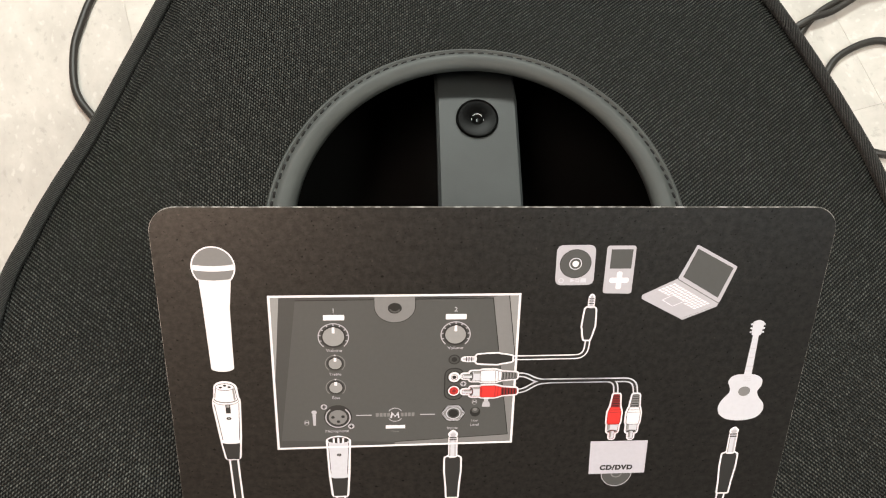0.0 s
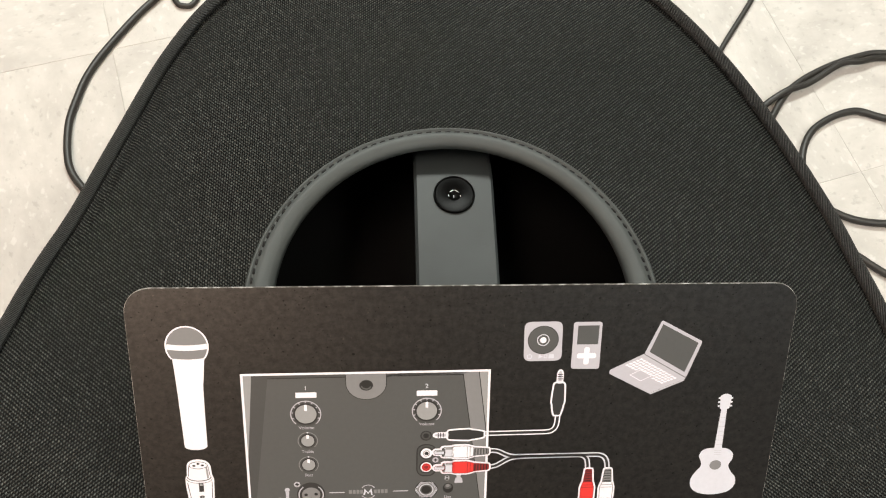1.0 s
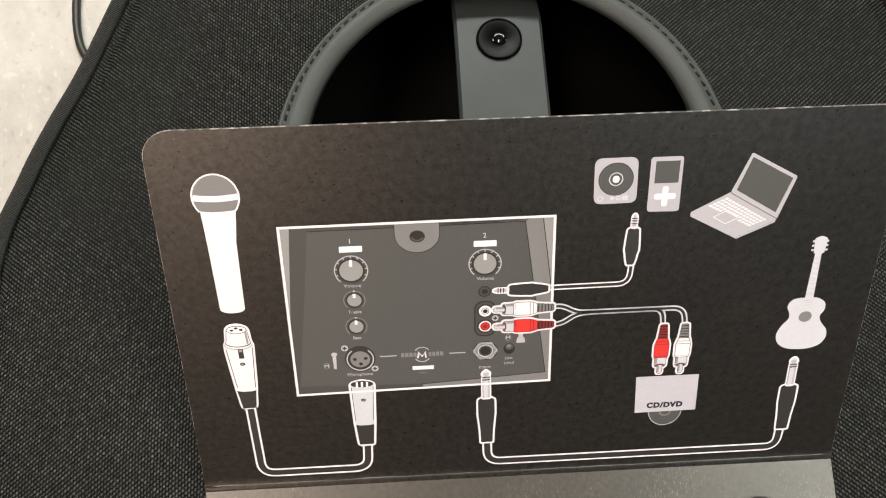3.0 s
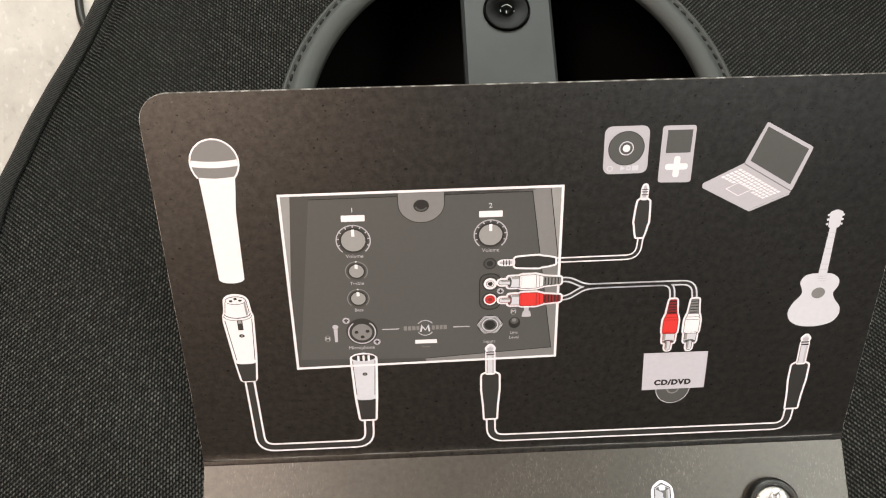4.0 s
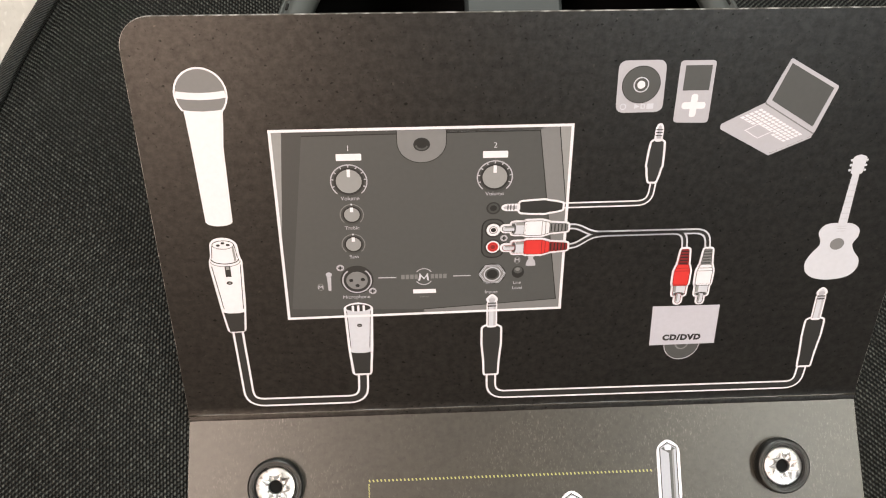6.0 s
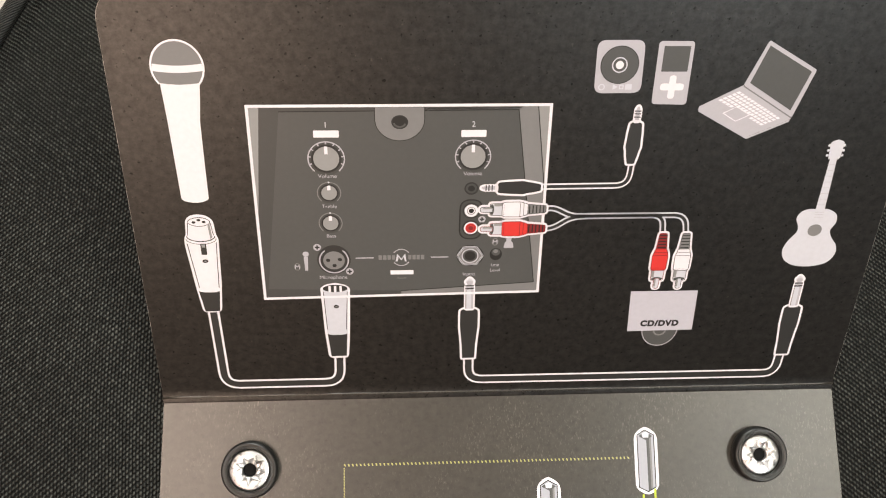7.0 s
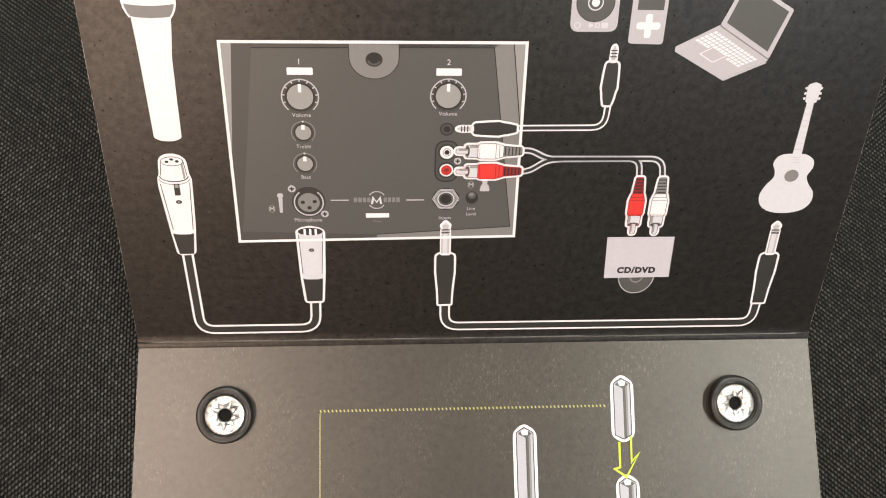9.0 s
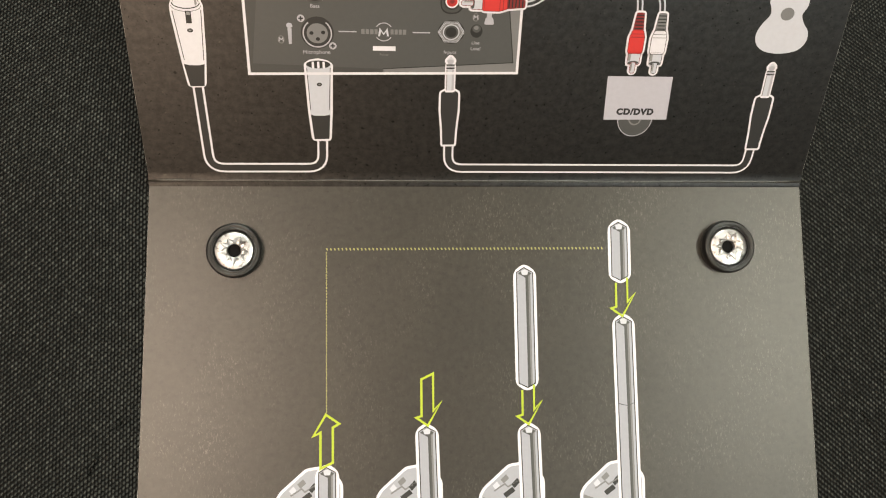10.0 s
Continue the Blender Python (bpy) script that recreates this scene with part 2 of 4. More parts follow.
WHITE, PALE, LIGHT, MID, PANEL, DARK, INKBLACK, RED, DARKRED, LIME, OLIVE, KNOB, SHADE, COOL, SILVER = range(15)


# ---- building helpers ----
def part(name, bm, material, parent=None, label="", smooth=True):
    data = bpy.data.meshes.new(name)
    if smooth:
        for f in bm.faces:
            f.smooth = True
    bm.to_mesh(data)
    bm.free()
    for m in material if isinstance(material, (list, tuple)) else [material]:
        data.materials.append(m)
    ob = new(name, data)
    ob.parent = parent
    if label:
        tagged(ob, label)
    return ob


def empty(name, place, label, category, group="", kind=""):
    ob = new(name)
    ob.empty_display_size = 0.02
    ob.matrix_world = place if isinstance(place, Matrix) else Matrix.Translation(place)
    return tagged(ob, label, category, group, kind)


def box(bm, lo, hi, bevel=0.0, segments=2):
    m = Matrix.Translation((Vector(lo) + Vector(hi)) / 2) @ Matrix.Diagonal((*(Vector(hi) - Vector(lo)), 1))
    made = bmesh.ops.create_cube(bm, size=1, matrix=m)
    if bevel:
        edges = list({e for v in made["verts"] for e in v.link_edges})
        bmesh.ops.bevel(bm, geom=edges, offset=bevel, segments=segments, profile=0.5, affect="EDGES")
    return bm


def lathe(bm, profile, segments=48, close=False, centre=(0, 0)):
    """Turns a profile of (radius, height) about the z axis."""
    rings = []
    for r, z in profile:
        if r < 1e-6:
            rings.append([bm.verts.new((centre[0], centre[1], z))])
        else:
            rings.append([bm.verts.new((centre[0] + r * math.cos(2 * math.pi * i / segments),
                                        centre[1] + r * math.sin(2 * math.pi * i / segments), z)) for i in range(segments)])
    pairs = list(zip(rings, rings[1:])) + ([(rings[-1], rings[0])] if close else [])
    for a, b in pairs:
        for i in range(segments):
            j = (i + 1) % segments
            loop = [a[i % len(a)], a[j % len(a)], b[j % len(b)], b[i % len(b)]]
            loop = list(dict.fromkeys(loop))
            if len(loop) > 2:
                bm.faces.new(loop)
    bmesh.ops.recalc_face_normals(bm, faces=bm.faces)
    return bm


def spline(points, steps=10, closed=False):
    """Smooth run through points."""
    pts = [Vector(p) for p in points]
    n, out = len(pts), []
    for i in range(n if closed else n - 1):
        if closed:
            a, b, c, d = (pts[(i + k) % n] for k in (-1, 0, 1, 2))
        else:
            a, b, c, d = pts[max(i - 1, 0)], pts[i], pts[i + 1], pts[min(i + 2, n - 1)]
        for k in range(steps):
            s = k / steps
            out.append(0.5 * (2 * b + (c - a) * s + (2 * a - 5 * b + 4 * c - d) * s * s + (3 * b - a - 3 * c + d) * s ** 3))
    if not closed:
        out.append(pts[-1])
    return out


def tube(bm, run, radius, sides=12, closed=False, flat=1.0):
    """A tube along a run, with its length in metres and turns as UV."""
    uv = bm.loops.layers.uv.verify()
    n, rings, along = len(run), [], [0.0]
    for i, p in enumerate(run):
        a = run[(i - 1) % n] if closed or i else p
        b = run[(i + 1) % n] if closed or i < n - 1 else p
        t = (b - a).normalized()
        s = t.cross(Vector((0, 0, 1))).normalized()
        u = s.cross(t)
        rings.append([bm.verts.new(p + radius * (math.cos(2 * math.pi * k / sides) * s + flat * math.sin(2 * math.pi * k / sides) * u)) for k in range(sides)])
        along.append(along[-1] + (run[(i + 1) % n] - p).length)
    for i in range(n if closed else n - 1):
        a, b = rings[i], rings[(i + 1) % n]
        for k in range(sides):
            j = (k + 1) % sides
            f = bm.faces.new((a[k], a[j], b[j], b[k]))
            for loop, w in zip(f.loops, ((along[i], k), (along[i], k + 1), (along[i + 1], k + 1), (along[i + 1], k))):
                loop[uv].uv = (w[0], w[1] / sides)
    if not closed:
        bm.faces.new(rings[0])
        bm.faces.new(list(reversed(rings[-1])))
    bmesh.ops.recalc_face_normals(bm, faces=bm.faces)
    return bm


# ---- setting ----
TILE_SIZE, GRID_TURN, GRID_CORNER = 0.311, radians(16), Vector((0.41, 0.36, 0))
COUNT, FIRST = 21, -14                                      # tiles along each wall, from the first row
GRID = Matrix.Translation(GRID_CORNER) @ Matrix.Rotation(GRID_TURN, 4, "Z")


def build_room():
    lo, hi, t, top = FIRST * TILE_SIZE, (FIRST + COUNT) * TILE_SIZE, 0.12, 2.7
    for name, a, b, mat in (
        ("wall_north", (lo, hi, 0), (hi, hi + t, top), WALL), ("wall_south", (lo, lo - t, 0), (hi, lo, top), WALL),
        ("wall_east", (hi, lo - t, 0), (hi + t, hi + t, top), WALL), ("wall_west", (lo - t, lo - t, 0), (lo, hi + t, top), WALL),
        ("ceiling", (lo - t, lo - t, top), (hi + t, hi + t, top + 0.1), CEILING),
    ):
        ob = part(name, box(bmesh.new(), a, b), mat, smooth=False)
        ob.matrix_world = GRID
        tagged(ob, "plain painted " + name.split("_")[0] + " of the room", name.split("_")[0], kind="structure")
    floor = part("floor", box(bmesh.new(), (lo - t, lo - t, -0.1), (hi + t, hi + t, -0.0004)), GROUT, smooth=False)
    floor.matrix_world = GRID
    return tagged(floor, "cream white marbled vinyl tile floor with thin seams", "floor", kind="structure")


FLOOR = build_room()


# ---- the soft cover standing on the floor ----
CX, HOLE_Y, RIM_OUT, RIM_IN = 0.005, 0.1168, 0.0898, 0.0770
# half widths of the top, by distance behind the fold: right side, left side
HALF_WIDTH = ((-0.24, 0.192, 0.192), (-0.20, 0.206, 0.206), (-0.10, 0.212, 0.212), (0.0, 0.206, 0.206), (0.085, 0.1965, 0.2000),
              (0.118, 0.190, 0.1910), (0.14, 0.1840, 0.1825), (0.165, 0.1770, 0.1712), (0.205, 0.1625, 0.1570), (0.25, 0.141, 0.1405),
              (0.287, 0.117, 0.119), (0.325, 0.080, 0.082), (0.345, 0.04, 0.04))


def outline(scale=1.0):
    right = [(CX + 0.003 + (w - 0.0038) * scale, y) for y, w, _ in HALF_WIDTH]
    left = [(CX + 0.001 - (w - 0.0038) * scale, y) for y, _, w in reversed(HALF_WIDTH)]
    return spline([Vector((x, y, 0)) for x, y in right + left], 8, closed=True)


def cover_height(x, y):
    """The height of the cover's top: level behind the fold, falling towards the front, drooping at its sides."""
    soft = 0.02
    fall = 0.5 * (y - math.sqrt(y * y + soft * soft)) + 0.5 * soft
    back = max(0.0, y)
    side = max(0.0, abs(x - CX) - 0.12) / 0.08
    wave_ = 0.0012 * noise.noise((x * 14, y * 14, 2.0)) * min(1.0, side * 3)
    return H - 0.0026 + 0.1463 * fall - 0.030 * back - 0.0045 * side * side + wave_


def build_cover():
    thing = empty("equipment_cover", (CX, 0.08, 0), "black woven nylon cover with ribbed piping and round opening", "equipment cover")
    inv = thing.matrix_world.inverted()
    edge = outline()
    n = len(edge)
    bm = bmesh.new()
    centre = Vector((CX - 0.0018, HOLE_Y, 0))
    rings = 26
    grid = []
    for i, e in enumerate(edge):
        d = e - centre
        start = d.normalized() * (RIM_OUT - 0.002)
        row = []
        for k in range(rings + 1):
            s = (k / rings) ** 0.9
            p = centre + start.lerp(d, s)
            z = cover_height(p.x, p.y)
            near = (d.length - (p - centre).length)
            if near < 0.012:
                z -= 0.0036 * math.exp(-((near - 0.0046) / 0.0020) ** 2)
            row.append(bm.verts.new((p.x, p.y, z)))
        z0 = cover_height(e.x, e.y)
        for drop, out in ((0.004, 1.0), (0.02, 0.996), (0.08, 1.004), (0.16, 1.012), (0.24, 1.016), (0.3, 1.01)):
            q = centre + d * out
            row.append(bm.verts.new((q.x, q.y, max(0.0, z0 - drop) if drop < 0.3 else 0.0)))
        grid.append(row)
    for i in range(n):
        a, b = grid[i], grid[(i + 1) % n]
        for k in range(len(a) - 1):
            bm.faces.new((a[k], a[k + 1], b[k + 1], b[k]))
    bmesh.ops.recalc_face_normals(bm, faces=bm.faces)
    bm.transform(inv)
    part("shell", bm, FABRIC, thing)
    run = [Vector((p.x, p.y, cover_height(p.x, p.y) - 0.0006)) for p in edge]
    bm = tube(bmesh.new(), run, 0.0031, 14, closed=True)
    bm.transform(inv)
    part("piping", bm, PIPING, thing, "ribbed black edge piping")
    # the bound rim of the opening
    z = H - 0.0046
    profile = [(RIM_OUT + 0.0004, z - 0.0012), (RIM_OUT, z + 0.0006), (RIM_OUT - 0.0007, z + 0.0011), (RIM_OUT - 0.0015, z + 0.0009), (RIM_OUT - 0.0020, z + 0.0002),
               (RIM_OUT - 0.0027, z + 0.0002), (RIM_OUT - 0.0036, z + 0.0009), (RIM_OUT - 0.0060, z + 0.0009), (RIM_IN + 0.0036, z + 0.0003), (RIM_IN + 0.0011, z - 0.0010),
               (RIM_IN, z - 0.0027), (RIM_IN + 0.0012, z - 0.004), (RIM_IN + 0.005, z - 0.008), (RIM_OUT, z - 0.008)]
    bm = lathe(bmesh.new(), profile, 120, close=True, centre=(centre.x, centre.y))
    for v in bm.verts:
        v.co.y += 0.0032 * (RIM_OUT - (v.co.xy - centre.xy).length) / (RIM_OUT - RIM_IN)
    bm.transform(inv)
    rim = part("opening_rim", bm, LEATHER, thing, "grey leatherette binding with black stitches")
    bm = box(bmesh.new(), (-0.0014, -0.0005, -0.0004), (0.0014, 0.0005, 0.0005), 0.0003, 1)
    first = None
    for i in range(124):
        a = 2 * math.pi * i / 124
        r = RIM_OUT - 0.0023
        m = inv @ Matrix.Translation((centre.x + r * math.cos(a), centre.y + r * math.sin(a), z + 0.0004)) @ Matrix.Rotation(a + math.pi / 2 + 0.14, 4, "Z")
        if first is None:
            first = part("stitch", bm, THREAD, rim)
            ob = first
        else:
            ob = new("stitch", first.data)
            ob.parent = rim
        ob.matrix_local = m
    return thing


build_cover()


def build_speaker():
    """The speaker base inside the cover, seen through the opening: a black well and a grey grip bar."""
    thing = empty("speaker_base", (CX, HOLE_Y, 0), "black speaker base with grey grip bar inside cover", "speaker")
    inv = thing.matrix_world.inverted()
    bm = box(bmesh.new(), (-0.11, -0.06, 0.0), (0.12, 0.24, H - 0.085), 0.012, 3)
    bm.transform(inv)
    part("body", bm, BLACK, thing)
    x0, x1 = -0.0124, 0.0250
    bm = bmesh.new()
    run = spline([(0.0, 0.228, H - 0.040), (0.0, 0.222, H - 0.0335), (0.0, 0.208, H - 0.0250), (0.0, 0.192, H - 0.0182), (0.0, 0.182, H - 0.0164),
                  (0.0, 0.14, H - 0.0155), (0.0, 0.08, H - 0.0155), (0.0, 0.03, H - 0.018), (0.0, 0.012, H - 0.030), (0.0, 0.006, H - 0.040)], 6)
    rings = []
    for i, p in enumerate(run):
        a, b = run[max(i - 1, 0)], run[min(i + 1, len(run) - 1)]
        t = (b - a).normalized()
        rings.append([bm.verts.new((x, 0, 0)) for x in (x0, x0 + 0.0012, x1 - 0.0012, x1, x1, x0)])
        nrm = Vector((0, -t.z, t.y))
        if i == 0:
            nrm = nrm if nrm.z < 0 else -nrm
            side = nrm
        elif nrm.dot(side) < 0:
            nrm = -nrm
        side = nrm
        for v, off in zip(rings[-1], (0.0012, 0.0, 0.0, 0.0012, 0.006, 0.006)):
            v.co.y, v.co.z = p.y + nrm.y * off, p.z + nrm.z * off
    for a, b in zip(rings, rings[1:]):
        for k in range(6):
            bm.faces.new((a[k], a[(k + 1) % 6], b[(k + 1) % 6], b[k]))
    bmesh.ops.recalc_face_normals(bm, faces=bm.faces)
    bm.transform(inv)
    bar = part("grip_bar", bm, BAR, thing, "smooth grey plastic grip bar", smooth=False)
    for y0, y1 in ((0.209, 0.226), (0.008, 0.024)):
        bm = box(bmesh.new(), (-0.004, y0, H - 0.090), (0.0176, y1, H - 0.036), 0.002, 2)
        bm.transform(inv)
        part("post", bm, BLACK, thing, "black post under the grip bar")
    z = H - 0.0162
    mid = (0.0061, 0.1772)
    bm = lathe(bmesh.new(), [(0, z + 0.0001), (0.0024, z + 0.0001), (0.0027, z + 0.0006), (0.0033, z + 0.0008), (0.0086, z + 0.0011), (0.0089, z + 0.0011), (0.0091, z + 0.0016), (0.0094, z + 0.0017),
                             (0.0097, z + 0.0012), (0.0098, z - 0.002)], 64, centre=mid)
    bm.transform(inv)
    part("screw_plug", bm, PLUG, bar, "glossy black round screw plug")
    # glints on the recess edge and the small screw head, modelled as bright arcs and a bar
    bm = bmesh.new()
    for start, sweep, r in ((25, 120, 0.0024), (175, 25, 0.0026), (340, 14, 0.0030)):
        tube(bm, [Vector((mid[0] + r * math.cos(radians(start + sweep * k / 10)), mid[1] + r * math.sin(radians(start + sweep * k / 10)), z + 0.0007)) for k in range(11)], 0.00013, 6)
    tube(bm, [Vector((mid[0] - 0.0002, mid[1] - 0.0014 + 0.0003 * k, z + 0.0004)) for k in range(5)], 0.00022, 6)
    bm.transform(inv)
    part("screw_head", bm, CHROME, bar, "glints of the small screw head, shaped in bright metal")
    return thing


build_speaker()


# ---- the folded instruction card ----
CARD_W, CARD_TOP, CARD_LOW, THICK = 0.1075, 0.1266, 0.150, 0.0006
card = empty("instruction_card", (0, 0, H), "black folded instruction card with white connection drawings", "instruction card")


def frame_of(v, n):
    m = Matrix(((1, v.x, n.x), (0, v.y, n.y), (0, v.z, n.z))).to_4x4()
    return m


def rounded_sheet(w0, w1, v0, v1, radius):
    """A sheet with its two far corners rounded, as a solid; edges take the second material."""
    sign = 1 if v1 > v0 else -1
    rim = [(-w0, v0)]
    for k in range(9):
        a = math.pi / 2 * k / 8
        rim.append((-w1 + radius - radius * math.cos(a), v1 - sign * (radius - radius * math.sin(a))))
    for k in range(9):
        a = math.pi / 2 * k / 8
        rim.append((w1 - radius + radius * math.sin(a), v1 - sign * (radius - radius * math.cos(a))))
    rim.append((w0, v0))
    n, inner = len(rim), []
    for i in range(n):
        a, p, c = (Vector(rim[k % n]) for k in (i - 1, i, i + 1))
        d = (p - a).normalized() + (c - p).normalized()
        inner.append(p + Vector((d.y, -d.x)).normalized() * 0.0002 * sign)
    bm = bmesh.new()
    top = [bm.verts.new((p.x, p.y, 0)) for p in inner]
    edge = [bm.verts.new((u, v, -0.00012)) for u, v in rim]
    low = [bm.verts.new((u, v, -THICK)) for u, v in rim]
    bm.faces.new(top)
    bm.faces.new(list(reversed(low)))
    for i in range(n):
        j = (i + 1) % n
        for a, b in ((top, edge), (edge, low)):
            bm.faces.new((a[i], b[i], b[j], a[j])).material_index = 1
    bmesh.ops.recalc_face_normals(bm, faces=bm.faces)
    return bm


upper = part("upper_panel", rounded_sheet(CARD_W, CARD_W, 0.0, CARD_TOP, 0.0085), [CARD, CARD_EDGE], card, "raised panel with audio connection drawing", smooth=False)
upper.matrix_local = frame_of(UP_V, UP_N)
lower = part("lower_panel", rounded_sheet(CARD_W, CARD_W + 0.0036, 0.0, -CARD_LOW, 0.0085), [CARD_LIT, CARD_EDGE], card, "flat panel with pole assembly drawing", smooth=False)
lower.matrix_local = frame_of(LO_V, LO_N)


def build_crease():
    bm = bmesh.new()
    rows = []
    a, b = UP_V * 0.0040, -LO_V * 0.0011
    for k in range(17):
        s = k / 16
        p = a * (1 - s) ** 2 + b * s * s + (UP_N + LO_N) * (0.00001 + 0.00012 * math.sin(math.pi * s ** 1.6))
        rows.append([bm.verts.new((x, p.y, p.z)) for x in (-CARD_W, CARD_W)])
    for c, d in zip(rows, rows[1:]):
        bm.faces.new((c[0], c[1], d[1], d[0]))
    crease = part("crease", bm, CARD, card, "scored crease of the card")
    # bead for the bright line at the fold; the lighter card tone stands for its highlight
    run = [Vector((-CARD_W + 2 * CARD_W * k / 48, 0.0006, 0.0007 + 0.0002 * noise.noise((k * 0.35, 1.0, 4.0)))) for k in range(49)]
    part("bead", tube(bmesh.new(), run, 0.00045, 8), CARD_LIT, crease, "raised bead along the crease")


build_crease()


class Print:
    """Flat printed figures on a panel, in millimetres across and up from the fold."""

    def __init__(self):
        self.bm = bmesh.new()

    def poly(self, pts, ink, lay=1):
        vs = [self.bm.verts.new((u / 1000, v / 1000, lay * 0.00003)) for u, v in pts]
        area = sum(p[0] * q[1] - q[0] * p[1] for p, q in zip(pts, list(pts[1:]) + [pts[0]]))
        if area < 0:
            vs.reverse()
        f = self.bm.faces.new(vs)
        f.material_index = ink
        return self

    def stroke(self, pts, width, ink, lay=1, closed=False):
        pts = [Vector(p) for p in pts]
        n, sides = len(pts), []
        for i, p in enumerate(pts):
            a = pts[i - 1] if closed or i else None
            b = pts[(i + 1) % n] if closed or i < n - 1 else None
            d0 = (p - a).normalized() if a is not None else (b - p).normalized()
            d1 = (b - p).normalized() if b is not None else d0
            nrm = Vector((-d0.y - d1.y, d0.x + d1.x))
            nrm = nrm.normalized() if nrm.length > 1e-6 else Vector((-d0.y, d0.x))
            k = width / 2 / max(0.45, nrm.dot(Vector((-d0.y, d0.x))))
            sides.append((p + nrm * k, p - nrm * k))
        for i in range(n if closed else n - 1):
            (a, b), (c, d) = sides[i], sides[(i + 1) % n]
            self.poly([tuple(a), tuple(b), tuple(d), tuple(c)], ink, lay)
        return self

    def oval(self, c, rx, ry, ink, lay=1, n=32):
        return self.poly([(c[0] + rx * math.cos(2 * math.pi * i / n), c[1] + ry * math.sin(2 * math.pi * i / n)) for i in range(n)], ink, lay)

    def ring(self, c, rx, ry, width, ink, lay=1, n=40, start=0.0, sweep=360.0):
        pts = [(c[0] + rx * math.cos(radians(start + sweep * i / n)), c[1] + ry * math.sin(radians(start + sweep * i / n))) for i in range(n + (sweep < 360))]
        return self.stroke(pts, width, ink, lay, closed=sweep >= 360)

    def rect(self, lo, hi, ink, lay=1):
        return self.poly([lo, (hi[0], lo[1]), hi, (lo[0], hi[1])], ink, lay)

    def outlined(self, pts, ink, line, edge=WHITE, lay=1, soft=0.5):
        pts = round_poly(pts, soft, 3) if soft else pts
        return self.poly(pts, ink, lay).stroke(pts, line, edge, lay + 1, closed=True)

    def finish(self, name, panel, label=""):
        bmesh.ops.triangulate(self.bm, faces=self.bm.faces)
        return part(name, self.bm, INKS, panel, label, smooth=False)


def fillet(pts, radius, steps=6):
    """A run with its inner corners rounded."""
    pts = [Vector(p) for p in pts]
    out = [pts[0]]
    for a, b, c in zip(pts, pts[1:], pts[2:]):
        d0, d1 = (a - b).normalized(), (c - b).normalized()
        r = min(radius, (a - b).length / 2, (c - b).length / 2)
        p, q = b + d0 * r, b + d1 * r
        for k in range(steps + 1):
            s = k / steps
            out.append(p * (1 - s) ** 2 + 2 * b * s * (1 - s) + q * s * s)
    return [tuple(p) for p in out + [pts[-1]]]


def round_poly(pts, radius, steps=5):
    n = len(pts)
    pts = [Vector(p) for p in pts]
    out = []
    for i in range(n):
        a, b, c = pts[i - 1], pts[i], pts[(i + 1) % n]
        d0, d1 = (a - b).normalized(), (c - b).normalized()
        r = min(radius, (a - b).length / 2.05, (c - b).length / 2.05)
        p, q = b + d0 * r, b + d1 * r
        for k in range(steps + 1):
            s = k / steps
            out.append(tuple(p * (1 - s) ** 2 + 2 * b * s * (1 - s) + q * s * s))
    return out


def turned(pts, angle, c):
    s, k = math.sin(radians(angle)), math.cos(radians(angle))
    return [(c[0] + (u * k - v * s), c[1] + (u * s + v * k)) for u, v in pts]


def mirrored(half):
    """A closed figure from its right side, given from top to bottom."""
    return [(u, v) for u, v in half] + [(-u, v) for u, v in reversed(half)]


def lettering(text, c, size, ink, panel, name="lettering", wide=1.0, lay=4, bold=0.0):
    curve = bpy.data.curves.new(name, "FONT")
    curve.body, curve.size, curve.align_x, curve.align_y = text, size / 1000, "CENTER", "CENTER"
    curve.offset, curve.space_character = bold / 1000, 1.0 + bold * 0.9
    tmp = bpy.data.objects.new(name, curve)
    scene.collection.objects.link(tmp)
    data = bpy.data.meshes.new_from_object(tmp.evaluated_get(bpy.context.evaluated_depsgraph_get()))
    bpy.data.objects.remove(tmp)
    data.transform(Matrix.Translation((c[0] / 1000, c[1] / 1000, lay * 0.00003)) @ Matrix.Diagonal((wide, 1, 1, 1)))
    data.materials.clear()
    data.materials.append(INKS[ink])
    data.name = name
    ob = new(name, data)
    ob.parent = panel
    return tagged(ob, 'printed word "%s"' % text)


def print_microphone():
    p = Print()
    head = [(-89.3 + 6.6 * math.cos(radians(a)), 106.6 + 6.9 * math.sin(radians(a))) for a in range(-44, 225, 12)]
    p.poly(head, MID, 1).stroke(head, 0.5, WHITE, 3)
    p.stroke([(-89.3 + 6.3 * k / 5, 106.0 + 0.022 * k * k) for k in range(-5, 6)], 1.9, WHITE, 2)
    body = spline([Vector((*q, 0)) for q in ((-94.2, 102.4), (-93.9, 97.0), (-93.6, 90.0), (-93.3, 80.0), (-93.0, 70.0))], 4)
    side = [(q.x, q.y) for q in body]
    other = [(-85.6, 69.8), (-85.5, 80.0), (-85.3, 92.0), (-84.6, 98.0), (-84.2, 102.4)]
    dip = [(-89.3 + 3.7 * math.cos(radians(a)), 69.9 + 1.5 * math.sin(radians(a))) for a in range(190, 351, 16)]
    p.poly(side + dip + other + [(-86.5, 102.1), (-89.3, 101.95), (-92.2, 102.1)], WHITE, 2)
    p.finish("microphone_print", upper, "white printed microphone figure")


